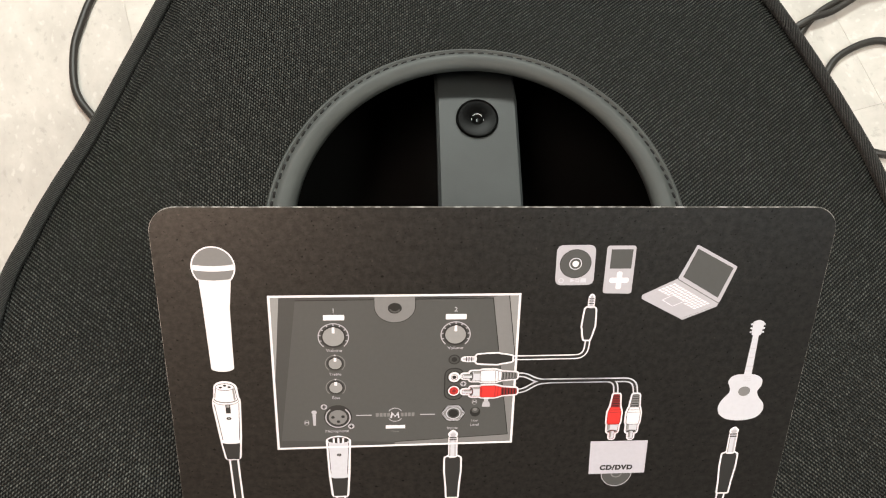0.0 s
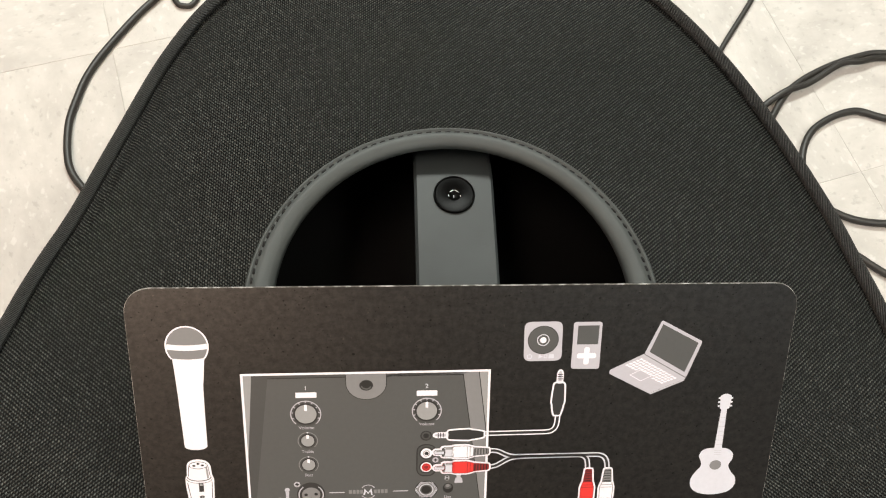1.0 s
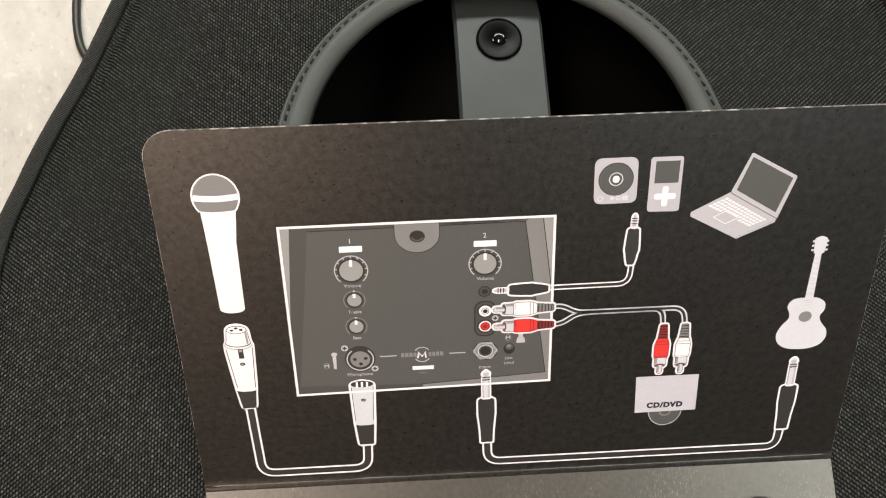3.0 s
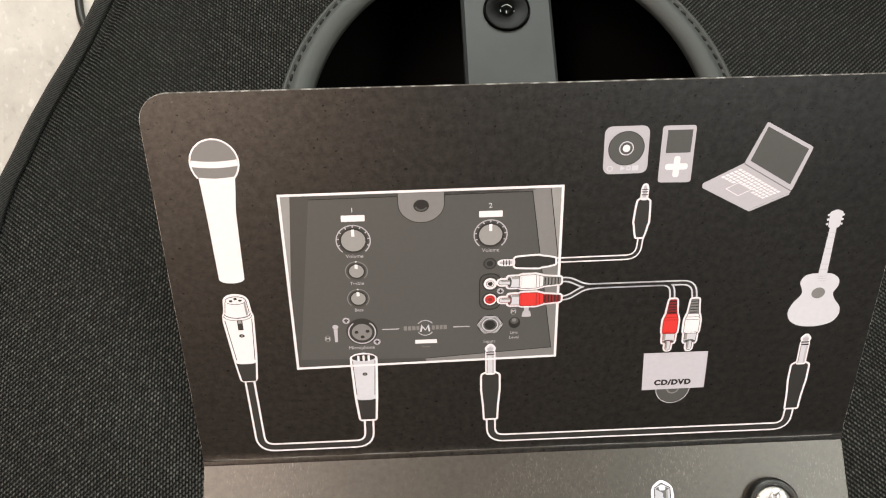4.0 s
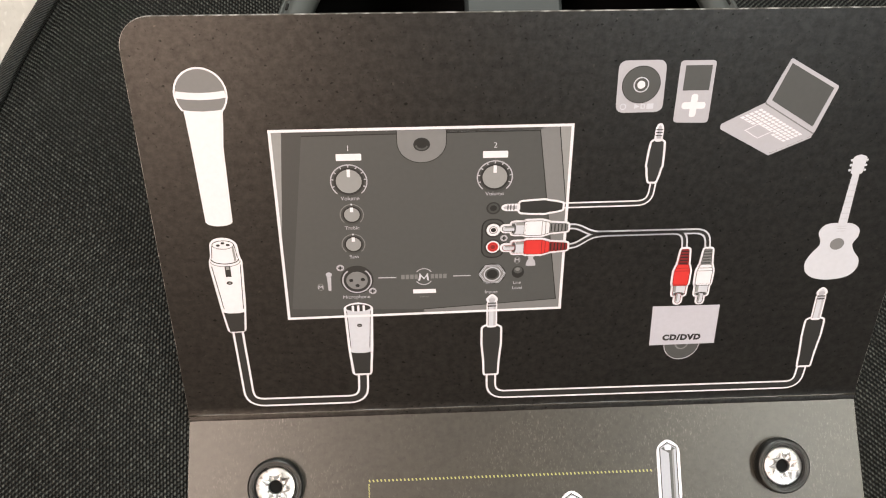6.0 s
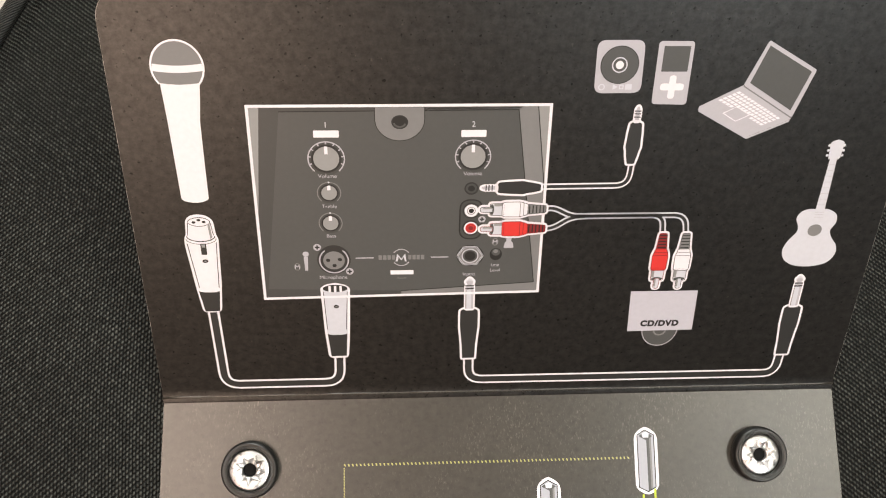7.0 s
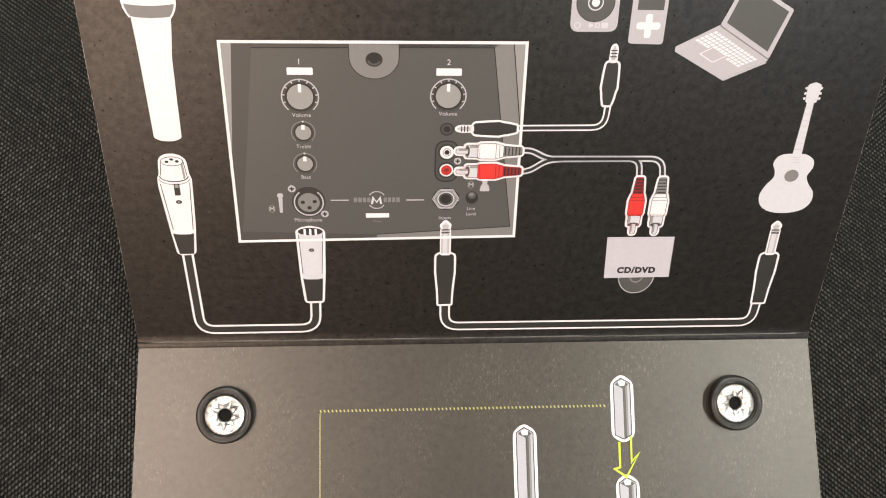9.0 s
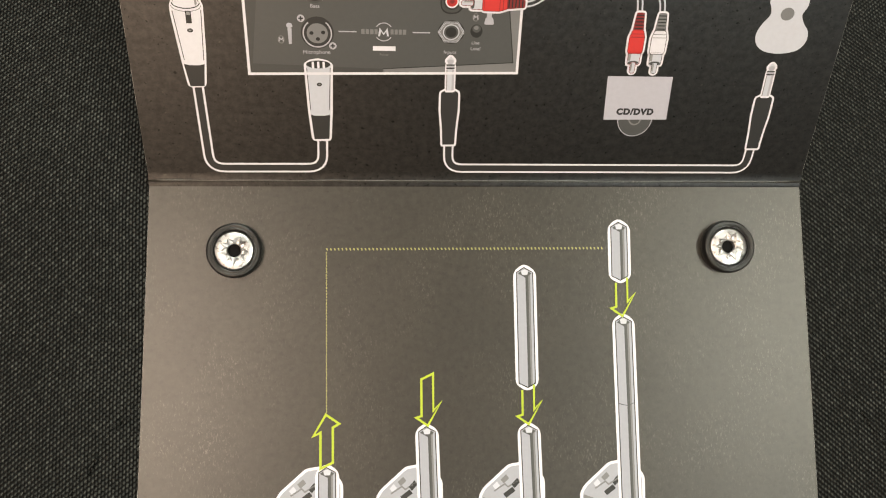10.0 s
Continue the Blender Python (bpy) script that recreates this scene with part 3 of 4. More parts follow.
def print_socket_plug():
    """The cable with a female and a male three-pin connector."""
    p = Print()
    run = fillet([(-88.5, 33.0), (-87.7, 5.5), (-52.3, 5.6), (-52.0, 16.5)], 4.6)
    p.stroke(run, 3.4, WHITE, 1).stroke(run, 2.1, DARK, 2)
    shell = [(-92.6, 63.0), (-91.4, 64.2), (-89.2, 64.6), (-87.0, 64.1), (-85.6, 62.8), (-85.2, 58.3), (-84.7, 57.2), (-85.3, 43.0), (-86.2, 32.9),
             (-91.0, 32.7), (-92.1, 41.0), (-93.6, 55.4), (-93.4, 57.6), (-92.9, 58.4)]
    p.outlined(shell, WHITE, 0.7, WHITE, 3, 1.2)
    p.poly([(-91.8, 39.8), (-90.2, 39.4), (-87.2, 39.4), (-85.8, 39.8), (-86.5, 32.9), (-90.7, 32.8)], DARK, 5)
    p.oval((-89.2, 62.5), 3.1, 1.45, INKBLACK, 5).oval((-89.2, 62.5), 2.9, 1.25, WHITE, 6)
    for u, v in ((-90.6, 62.4), (-87.8, 62.5), (-89.2, 63.1)):
        p.oval((u, v), 0.55, 0.38, INKBLACK, 7, 12)
    p.ring((-89.2, 58.0), 3.9, 1.7, 0.28, INKBLACK, 5, 24, 180, 180)
    p.ring((-89.2, 57.2), 4.2, 1.8, 0.2, MID, 5, 24, 180, 180)
    p.stroke([(-92.3, 62.2), (-92.8, 58.2)], 0.2, DARK, 5).stroke([(-86.1, 62.2), (-85.6, 58.2)], 0.2, DARK, 5)
    p.poly([(-86.9, 61.6), (-86.3, 61.9), (-86.0, 57.6), (-86.6, 57.0)], KNOB, 5)
    p.stroke([(-93.2, 55.6), (-91.5, 41.0)], 0.22, DARK, 5).stroke([(-85.1, 56.0), (-85.9, 41.0)], 0.22, DARK, 5)
    p.rect((-89.6, 52.0), (-88.0, 55.6), DARK, 6).rect((-89.3, 54.4), (-88.3, 55.4), KNOB, 7)
    p.oval((-88.8, 49.9), 0.85, 0.6, INKBLACK, 5, 14).oval((-88.8, 49.9), 0.4, 0.26, KNOB, 6, 10)
    plug = [(-56.4, 40.2), (-55.0, 41.2), (-52.4, 41.7), (-49.8, 41.1), (-48.4, 40.1), (-48.9, 25.2), (-49.5, 16.0), (-49.9, 15.4), (-54.3, 15.3), (-55.0, 16.0), (-55.8, 25.2)]
    p.outlined(plug, PALE, 0.7, WHITE, 3)
    p.stroke([(-55.9, 39.0), (-55.3, 25.6)], 0.2, DARK, 5).stroke([(-48.9, 39.0), (-49.6, 25.6)], 0.2, DARK, 5)
    p.oval((-52.4, 40.1), 3.6, 1.25, DARK, 5)
    for u in (-54.0, -52.4, -50.8):
        p.poly(round_poly([(u - 0.35, 38.9), (u + 0.35, 38.9), (u + 0.35, 41.0), (u - 0.35, 41.0)], 0.3, 3), WHITE, 6)
    p.oval((-52.3, 33.8), 0.8, 0.6, DARK, 5, 14).oval((-52.3, 33.8), 0.4, 0.3, MID, 6, 10)
    p.poly([(-55.3, 24.0), (-54.0, 23.6), (-51.0, 23.6), (-49.4, 24.0), (-49.9, 15.8), (-54.5, 15.7)], DARK, 6)
    p.finish("microphone_cable_print", upper, "white printed microphone cable with round connectors")


def knob(p, c, r, ring, ticks):
    p.oval(c, ring, ring, SHADE, 4).oval(c, r * 1.14, r * 1.14, DARK, 5).oval(c, r, r, KNOB, 6).ring(c, r, r, 0.3, INKBLACK, 7)
    p.ring(c, ring, ring, 0.34 if ticks else 0.28, LIGHT if ticks else MID, 6, 40, -48, 276)
    p.rect((c[0] - 0.45, c[1] + r * 0.36), (c[0] + 0.45, c[1] + r * 0.98), WHITE, 8)
    if ticks:
        for k in range(9):
            a = radians(-20 + 27.5 * k)
            p.stroke([(c[0] + math.cos(a) * q, c[1] + math.sin(a) * q) for q in (ring - 0.75, ring)], 0.32, LIGHT, 7)
    else:
        p.oval((c[0], c[1] + ring), 0.28, 0.28, PALE, 7, 10)


def cross_screw(p, c, r=1.1):
    p.oval(c, r, r, LIGHT, 6, 20)
    p.rect((c[0] - r * 0.62, c[1] - r * 0.2), (c[0] + r * 0.62, c[1] + r * 0.2), DARK, 7)
    p.rect((c[0] - r * 0.2, c[1] - r * 0.62), (c[0] + r * 0.2, c[1] + r * 0.62), DARK, 8)


def print_mixer():
    p = Print()
    frame_line = [(-72.9, 37.0), (7.6, 38.2), (7.2, 96.5), (-73.0, 96.2)]
    p.poly(frame_line, SHADE, 1)
    p.stroke(frame_line, 0.8, WHITE, 9, closed=True)
    p.poly([(-73.0, 96.0), (-69.9, 96.0), (-72.4, 66.0), (-72.9, 64.0)], KNOB, 2)
    p.poly([(-69.9, 96.0), (-64.8, 94.6), (-71.7, 40.2), (-72.9, 38.0), (-72.4, 66.0)], SHADE, 2)
    p.poly([(-69.9, 96.0), (0.0, 96.0), (-1.4, 95.0), (-64.8, 94.6)], SHADE, 2)
    p.poly([(-64.8, 94.6), (-1.4, 95.1), (6.2, 41.4), (-33.0, 39.0), (-71.7, 40.2)], PANEL, 3)
    p.stroke([(-64.8, 94.6), (-1.4, 95.1), (6.2, 41.4), (-33.0, 39.0)], 0.25, INKBLACK, 4)
    p.poly([(-26.5, 96.0), (3.8, 96.2), (7.2, 72.0), (7.4, 40.0), (6.2, 41.4), (-1.4, 95.1), (-26.5, 94.9)], MID, 2)
    p.poly([(3.8, 96.2), (7.1, 96.2), (7.2, 72.0)], KNOB, 3).stroke([(3.8, 96.0), (7.1, 72.0)], 0.25, INKBLACK, 4)
    p.poly([(6.2, 41.6), (7.4, 40.0), (7.4, 38.4), (-33.0, 37.8), (-33.0, 39.2)], MID, 2)
    tab = [(-39.7, 95.8)] + [(-33.1 + 6.6 * math.cos(radians(a)), 92.4 + 6.0 * math.sin(radians(a))) for a in range(180, 361, 12)] + [(-26.5, 95.8)]
    p.poly(tab, MID, 5).stroke(tab, 0.2, INKBLACK, 6)
    p.oval((-33.1, 91.7), 2.1, 1.8, INKBLACK, 6, 24).ring((-33.1, 91.7), 2.1, 1.8, 0.3, DARK, 7).ring((-33.1, 91.7), 1.6, 1.35, 0.5, PANEL, 7, 16, 190, 150)
    for u in (-52.7, -13.2):
        p.poly(round_poly([(u - 3.4, 87.4), (u + 3.4, 87.4), (u + 3.4, 89.4), (u - 3.4, 89.4)], 0.3, 3), WHITE, 5)
    knob(p, (-53.0, 81.3), 3.65, 4.9, True)
    knob(p, (-13.2, 81.7), 3.55, 4.8, True)
    knob(p, (-52.7, 71.1), 2.3, 3.2, False)
    knob(p, (-52.7, 61.7), 2.3, 3.2, False)
    # three-pin socket with two screws
    p.oval((-52.3, 49.8), 4.8, 4.8, DARK, 4).ring((-52.3, 49.6), 4.1, 4.1, 0.4, LIGHT, 5, 32, 128, 284)
    p.oval((-52.3, 49.6), 3.1, 3.0, MID, 5)
    for u, v in ((-54.0, 49.7), (-50.6, 49.9), (-52.2, 47.9)):
        p.oval((u, v), 0.62, 0.55, INKBLACK, 6, 14)
    cross_screw(p, (-56.9, 54.0))
    cross_screw(p, (-47.9, 45.9))
    # maker's mark as plain shapes
    for u0, u1 in ((-46.1, -40.9), (-24.4, -19.3)):
        p.rect((u0, 50.1), (u1, 50.45), LIGHT, 4)
    for u0, u1 in ((-39.5, -38.5), (-38.2, -37.2), (-36.9, -35.9), (-35.6, -34.7), (-30.9, -30.0), (-29.7, -28.8), (-28.5, -27.6), (-27.3, -26.3)):
        p.rect((u0, 49.6), (u1, 51.1), MID, 4)
    p.ring((-32.9, 50.3), 2.6, 2.7, 0.28, LIGHT, 4, 20, 35, 110).ring((-32.9, 50.3), 2.6, 2.7, 0.28, LIGHT, 4, 20, 215, 110)
    p.poly([(-34.6, 49.0), (-34.1, 51.6), (-32.9, 49.9), (-31.8, 51.6), (-31.4, 49.0), (-31.9, 49.0), (-32.2, 50.5), (-32.9, 49.3), (-33.7, 50.5), (-34.0, 49.0)], PALE, 5)
    p.rect((-36.1, 44.6), (-29.4, 46.0), WHITE, 4)
    # little microphone and mark beside the socket
    p.oval((-60.3, 51.8), 0.9, 0.8, LIGHT, 4, 16).poly([(-60.9, 51.0), (-59.7, 51.0), (-59.9, 46.3), (-60.7, 46.3)], LIGHT, 4)
    for c in ((-62.9, 47.6), (-5.9, 55.1)):
        p.ring(c, 0.85, 1.1, 0.22, MID, 4, 20)
        p.stroke([(c[0] - 0.6, c[1] - 0.6), (c[0] - 0.5, c[1] + 0.5), c, (c[0] + 0.5, c[1] + 0.5), (c[0] + 0.6, c[1] - 0.6)], 0.25, LIGHT, 5)
    p.poly(round_poly([(-3.4, 53.0), (-0.4, 53.0), (-0.8, 55.0), (-1.3, 55.2), (-1.0, 57.2), (-2.8, 57.2), (-2.6, 55.2), (-3.0, 55.0)], 0.5, 3), LIGHT, 4)
    # sockets on the right
    p.ring((-13.3, 72.1), 1.75, 1.7, 0.45, DARK, 4).oval((-13.3, 72.1), 1.5, 1.45, SHADE, 4).oval((-13.3, 72.1), 0.95, 0.9, INKBLACK, 5)
    plate = round_poly([(-16.3, 56.2), (-10.0, 56.2), (-10.0, 68.6), (-16.3, 68.6)], 3.0, 6)
    p.poly(plate, SHADE, 4).stroke(plate, 0.4, INKBLACK, 5, closed=True)
    for v, fill, core in ((65.2, WHITE, INKBLACK), (59.7, RED, DARKRED)):
        p.ring((-13.1, v), 2.3, 2.3, 0.35, DARK, 5).oval((-13.1, v), 1.95, 1.95, WHITE, 6).oval((-13.1, v), 1.55, 1.55, fill, 7)
        p.ring((-13.1, v), 1.1, 1.1, 0.22, MID if fill == WHITE else DARKRED, 8).oval((-13.1, v), 0.75, 0.72, core, 8, 16)
    cross_screw(p, (-10.0, 62.5), 1.05)
    hexagon = [(-13.0 + 3.7 * math.cos(radians(a)), 50.6 + 3.3 * math.sin(radians(a))) for a in range(0, 360, 60)]
    p.ring((-13.0, 50.6), 3.7, 3.3, 0.5, DARK, 4).outlined(hexagon, MID, 0.5, PALE, 5, 0.3).stroke(hexagon, 0.16, INKBLACK, 7, closed=True)
    p.ring((-13.0, 50.6), 2.3, 2.2, 0.3, PALE, 8).oval((-13.0, 50.6), 2.15, 2.05, PANEL, 7).oval((-13.0, 50.6), 1.6, 1.5, INKBLACK, 8)
    p.oval((-5.5, 51.0), 1.8, 2.0, INKBLACK, 4).oval((-5.5, 51.7), 1.25, 1.15, PANEL, 5, 20).oval((-5.6, 52.0), 0.7, 0.6, MID, 6, 16)
    p.finish("mixer_print", upper, "grey printed mixer panel in white frame")
    for text, c, size in (("Volume", (-52.9, 76.1), 1.65), ("Volume", (-13.1, 76.6), 1.65), ("Treble", (-52.8, 66.9), 1.55), ("Bass", (-52.7, 57.6), 1.55),
                          ("Microphone", (-52.7, 43.9), 1.65), ("Inputs", (-13.1, 44.4), 1.55), ("Line", (-5.6, 47.4), 1.45), ("Level", (-5.5, 45.6), 1.45), ("Power", (-32.8, 43.4), 1.0)):
        lettering(text, c, size, LIGHT if text != "Power" else MID, upper, wide=1.0)
    lettering("1", (-52.8, 90.9), 2.2, PALE, upper)
    lettering("2", (-13.3, 91.0), 2.2, PALE, upper)


def stereo_plug(p, c, angle, lay=9):
    """A small three-ring plug that points along its own up axis; the origin is its tip."""
    tip = mirrored([(0.3, -0.2), (0.7, -0.8), (0.85, -1.6), (0.85, -4.9)])
    grip = mirrored([(1.0, -4.6), (1.9, -5.2), (2.15, -8.0), (2.35, -12.4), (2.05, -13.1), (1.8, -15.0), (1.2, -17.4)])
    for fig in (grip, tip):
        p.outlined(turned(fig, angle, c), DARK if fig is grip else LIGHT, 0.6, WHITE, lay)
    for q in (-1.9, -2.7, -3.6):
        p.poly(turned([(-0.9, q), (0.9, q), (0.9, q + 0.3), (-0.9, q + 0.3)], angle, c), INKBLACK, lay + 2)


def phono_plug(p, c, angle, body, dark, lay=9):
    """A phono plug that points along its own up axis; the origin is its tip."""
    pin = mirrored([(0.45, -0.1), (0.8, -0.6), (0.8, -3.6)])
    collar = mirrored([(1.7, -2.9), (1.85, -3.4), (1.9, -6.8)])
    shell = mirrored([(2.0, -6.3), (2.3, -7.0), (2.35, -11.4), (1.95, -12.6), (1.7, -13.6)])
    boot = mirrored([(1.6, -13.3), (1.1, -18.8)])
    for fig in (pin, collar, shell, boot):
        fig = round_poly(turned(fig, angle, c), 0.5, 3)
        p.stroke(fig, 1.35, WHITE, lay, closed=True).poly(fig, WHITE, lay)
    for fig, ink, k in ((boot, dark, 2), (collar, PALE, 3), (shell, body, 4), (pin, PALE, 5)):
        fig = round_poly(turned(fig, angle, c), 0.5, 3)
        p.poly(fig, ink, lay + k).stroke(fig, 0.16, DARK if body != RED or fig is pin else DARKRED, lay + k + 1, closed=True)
    p.poly(turned([(1.7 * math.cos(2 * math.pi * k / 18), -3.4 + 0.6 * math.sin(2 * math.pi * k / 18)) for k in range(18)], angle, c), PANEL, lay + 4)
    p.poly(turned([(1.0, -4.0), (1.85, -4.0), (1.85, -6.3), (1.0, -6.3)], angle, c), KNOB, lay + 4)
    p.poly(turned([(0.2, -0.8), (0.7, -0.9), (0.7, -3.4), (0.2, -3.4)], angle, c), KNOB, lay + 7)
    for k in range(5):
        q = -13.9 - k * 1.0
        p.poly(turned([(-1.2, q), (1.2, q), (1.2, q - 0.35), (-1.2, q - 0.35)], angle, c), DARK if body == WHITE else INKBLACK, lay + 4)
    for q in (-11.5, -12.5):
        p.poly(turned([(-2.1, q), (2.1, q), (2.1, q + 0.18), (-2.1, q + 0.18)], angle, c), MID if body == WHITE else DARKRED, lay + 6)


def print_line_cables():
    p = Print()
    run = fillet([(6.5, 72.5), (30.6, 72.7), (31.0, 80.0)], 3.6)
    p.stroke(run, 1.9, WHITE, 6).stroke(run, 1.0, DARK, 7)
    stereo_plug(p, (-11.0, 72.3), 90)
    stereo_plug(p, (30.8, 96.4), -1)
    p.finish("stereo_cable_print", upper, "white printed stereo cable with small plugs")
    p = Print()
    runs = (fillet([(7.0, 65.6), (10.5, 65.9), (15.5, 63.2), (20.0, 63.1)], 3.0), fillet([(7.0, 59.2), (10.5, 59.4), (15.5, 62.8), (20.0, 63.1)], 3.0),
            fillet([(17.0, 63.1), (42.2, 63.2), (43.0, 56.0)], 3.2), fillet([(17.0, 63.2), (48.9, 63.2), (49.9, 56.0)], 4.4))
    for run in runs:
        p.stroke(run, 1.9, PALE, 6)
    for run in runs:
        p.stroke(run, 0.9, DARK, 7)
    phono_plug(p, (-10.7, 65.6), 90, WHITE, MID)
    phono_plug(p, (-10.5, 59.4), 90, RED, DARKRED)
    phono_plug(p, (43.2, 38.6), 180, RED, DARKRED)
    phono_plug(p, (50.0, 38.5), 180, WHITE, MID)
    p.finish("phono_cable_print", upper, "printed cable with red and white phono plugs")


def print_players():
    p = Print()
    p.poly(round_poly([(17.9, 113.7), (30.4, 113.8), (30.8, 99.6), (18.2, 99.5)], 2.4), LIGHT, 1)
    c = (24.3, 107.2)
    p.oval(c, 5.0, 5.0, PANEL, 2).ring(c, 5.0, 5.0, 0.2, DARK, 3).ring(c, 1.9, 1.95, 0.32, PALE, 4).oval(c, 1.05, 1.1, WHITE, 5)
    p.ring((20.1, 101.2), 0.75, 0.75, 0.25, PALE, 2, 18)
    p.poly([(23.1, 100.5), (23.1, 102.0), (24.5, 101.25)], PALE, 2).rect((24.8, 100.6), (26.0, 101.9), PALE, 2).rect((26.4, 100.5), (28.2, 102.0), PALE, 2)
    p.rect((25.1, 100.9), (25.7, 101.6), LIGHT, 3)
    p.finish("disc_player_print", upper, "grey printed portable disc player figure")
    p = Print()
    p.poly(round_poly([(34.0, 113.5), (43.4, 113.5), (43.6, 96.3), (34.1, 96.5)], 1.1), LIGHT, 1)
    p.rect((35.5, 105.4), (42.5, 112.2), PANEL, 2)
    p.poly(round_poly([(38.1, 98.0), (39.9, 98.0), (39.9, 104.4), (38.1, 104.4)], 0.8, 4), WHITE, 2)
    p.poly(round_poly([(35.8, 100.3), (42.2, 100.3), (42.2, 102.2), (35.8, 102.2)], 0.8, 4), WHITE, 3)
    p.finish("music_player_print", upper, "grey printed pocket music player figure")


def print_laptop():
    p = Print()
    p.poly(round_poly([(63.1, 113.8), (77.5, 105.9), (73.5, 92.6), (58.4, 101.7)], 0.6), LIGHT, 1)
    p.poly([(63.5, 112.4), (76.2, 105.4), (72.7, 94.6), (60.0, 102.3)], PANEL, 2)
    p.poly([(58.4, 101.7), (73.5, 92.6), (73.0, 91.9), (62.0, 87.0), (61.0, 87.2), (47.2, 95.0), (47.3, 95.8)], LIGHT, 1)
    p.stroke([(58.4, 101.5), (73.4, 92.5)], 0.35, MID, 3)
    # the keyboard: rows of keys between four corners
    a, b, c, d = Vector((57.6, 100.2)), Vector((70.6, 92.4)), Vector((65.4, 90.2)), Vector((51.9, 97.6))
    for r in range(5):
        for k in range(13):
            if r == 4 and 4 <= k <= 8:
                continue
            s0, s1, t0, t1 = (k + 0.12) / 13, (k + 0.88) / 13, (r + 0.14) / 5, (r + 0.86) / 5
            q = [a.lerp(b, s).lerp(d.lerp(c, s), t) for s, t in ((s0, t0), (s1, t0), (s1, t1), (s0, t1))]
            p.poly([tuple(v) for v in q], WHITE, 3)
    p.poly([tuple(v) for v in (a, b, c, d)], LIGHT, 2)
    p.poly([(54.2, 93.9), (57.6, 95.7), (61.6, 93.4), (58.0, 91.6)], LIGHT, 3).stroke([(54.2, 93.9), (57.6, 95.7), (61.6, 93.4), (58.0, 91.6)], 0.2, WHITE, 4, closed=True)
    p.poly([(62.0, 87.0), (73.0, 91.9), (73.0, 91.4), (62.0, 86.4), (47.3, 94.4), (47.2, 95.0)], LIGHT, 3)
    p.finish("laptop_print", upper, "grey printed open laptop figure")


def print_guitar():
    p = Print()
    right = [(88.0, 64.6), (91.2, 64.4), (93.7, 62.6), (94.0, 60.0), (92.9, 57.6), (94.0, 55.0), (96.0, 52.4), (96.2, 49.2), (94.0, 46.5), (89.2, 45.4)]
    left = [(84.2, 45.9), (81.0, 47.9), (79.9, 51.1), (81.0, 54.4), (82.9, 57.1), (82.8, 59.3), (81.9, 61.5), (82.8, 63.7), (85.0, 64.6)]
    p.poly([(q.x, q.y) for q in spline([Vector((*q, 0)) for q in right + left], 4, closed=True)], PALE, 1)
    p.poly([(86.9, 64.2), (89.6, 64.2), (89.3, 80.5), (87.3, 80.5)], PALE, 2)
    for k in range(8):
        p.stroke([(86.9, 66.0 + k * 1.8), (89.5, 66.0 + k * 1.8)], 0.12, LIGHT, 3)
    p.poly(round_poly([(86.7, 80.2), (90.0, 80.2), (90.4, 85.4), (88.4, 86.2), (86.4, 85.4)], 0.6, 3), PALE, 3)
    for k in range(3):
        for u in (86.2, 90.5):
            p.oval((u, 81.4 + 1.5 * k), 0.4, 0.4, PALE, 2, 12)
    p.oval((88.2, 57.7), 2.1, 1.95, MID, 3, 26)
    for k in range(3):
        p.stroke([(87.0, 62.0 + 0.8 * k), (89.6, 62.0 + 0.8 * k)], 0.15, LIGHT, 3)
    p.finish("guitar_print", upper, "pale printed acoustic guitar figure")


def jack_plug(p, c, angle, grip_drop=0.0):
    tip = mirrored([(0.35, 0.3), (1.4, -0.9), (1.4, -1.5), (1.05, -2.1), (1.3, -2.7), (1.3, -11.0)])
    grip = mirrored([(1.5, -10.4), (2.9, -11.2), (3.0, -12.5), (3.0, -17.5), (2.75, -20.0), (2.4, -24.0), (2.2, -29.3)])
    p.outlined(turned(grip, angle, c), DARK, 0.65, WHITE, 3).outlined(turned(tip, angle, c), PALE, 0.65, WHITE, 6)
    p.oval(turned([(0, -1.5)], angle, c)[0], 0.95, 0.75, LIGHT, 8, 20)
    for q, ink in ((-2.3, PANEL), (-2.9, LIGHT), (-3.3, DARK)):
        p.poly(turned([(-1.25, q), (1.25, q), (1.25, q - 0.5), (-1.25, q - 0.5)], angle, c), ink, 8)
    p.poly(turned([(0.5, -4.0), (1.2, -4.0), (1.2, -10.6), (0.5, -10.6)], angle, c), LIGHT, 8)
    p.poly(turned([(-1.2, -4.0), (-0.9, -4.0), (-0.9, -10.6), (-1.2, -10.6)], angle, c), KNOB, 8)


def print_instrument_cable():
    p = Print()
    run = fillet([(-12.3, 14.5), (-12.1, 5.6), (87.0, 5.6), (87.3, 13.8)], 4.4)
    p.stroke(run, 3.3, WHITE, 1).stroke(run, 2.1, DARK, 2)
    jack_plug(p, (-12.8, 43.0), 0.8)
    jack_plug(p, (87.5, 42.2), 0.5)
    p.finish("instrument_cable_print", upper, "white printed instrument cable with jack plugs")


def print_disc_box():
    p = Print()
    p.oval((46.9, 23.4), 5.5, 6.0, PANEL, 1).ring((46.9, 23.4), 5.5, 6.0, 0.25, LIGHT, 2).ring((46.9, 23.4), 1.9, 2.0, 0.5, MID, 2)
    p.poly([(36.1, 37.5), (56.7, 37.5), (57.1, 23.2), (36.7, 23.0)], SILVER, 3)
    p.finish("disc_drive_print", upper, "grey printed disc drive figure")
    lettering("CD/DVD", (46.5, 25.7), 2.75, INKBLACK, upper, wide=1.02, bold=0.17)


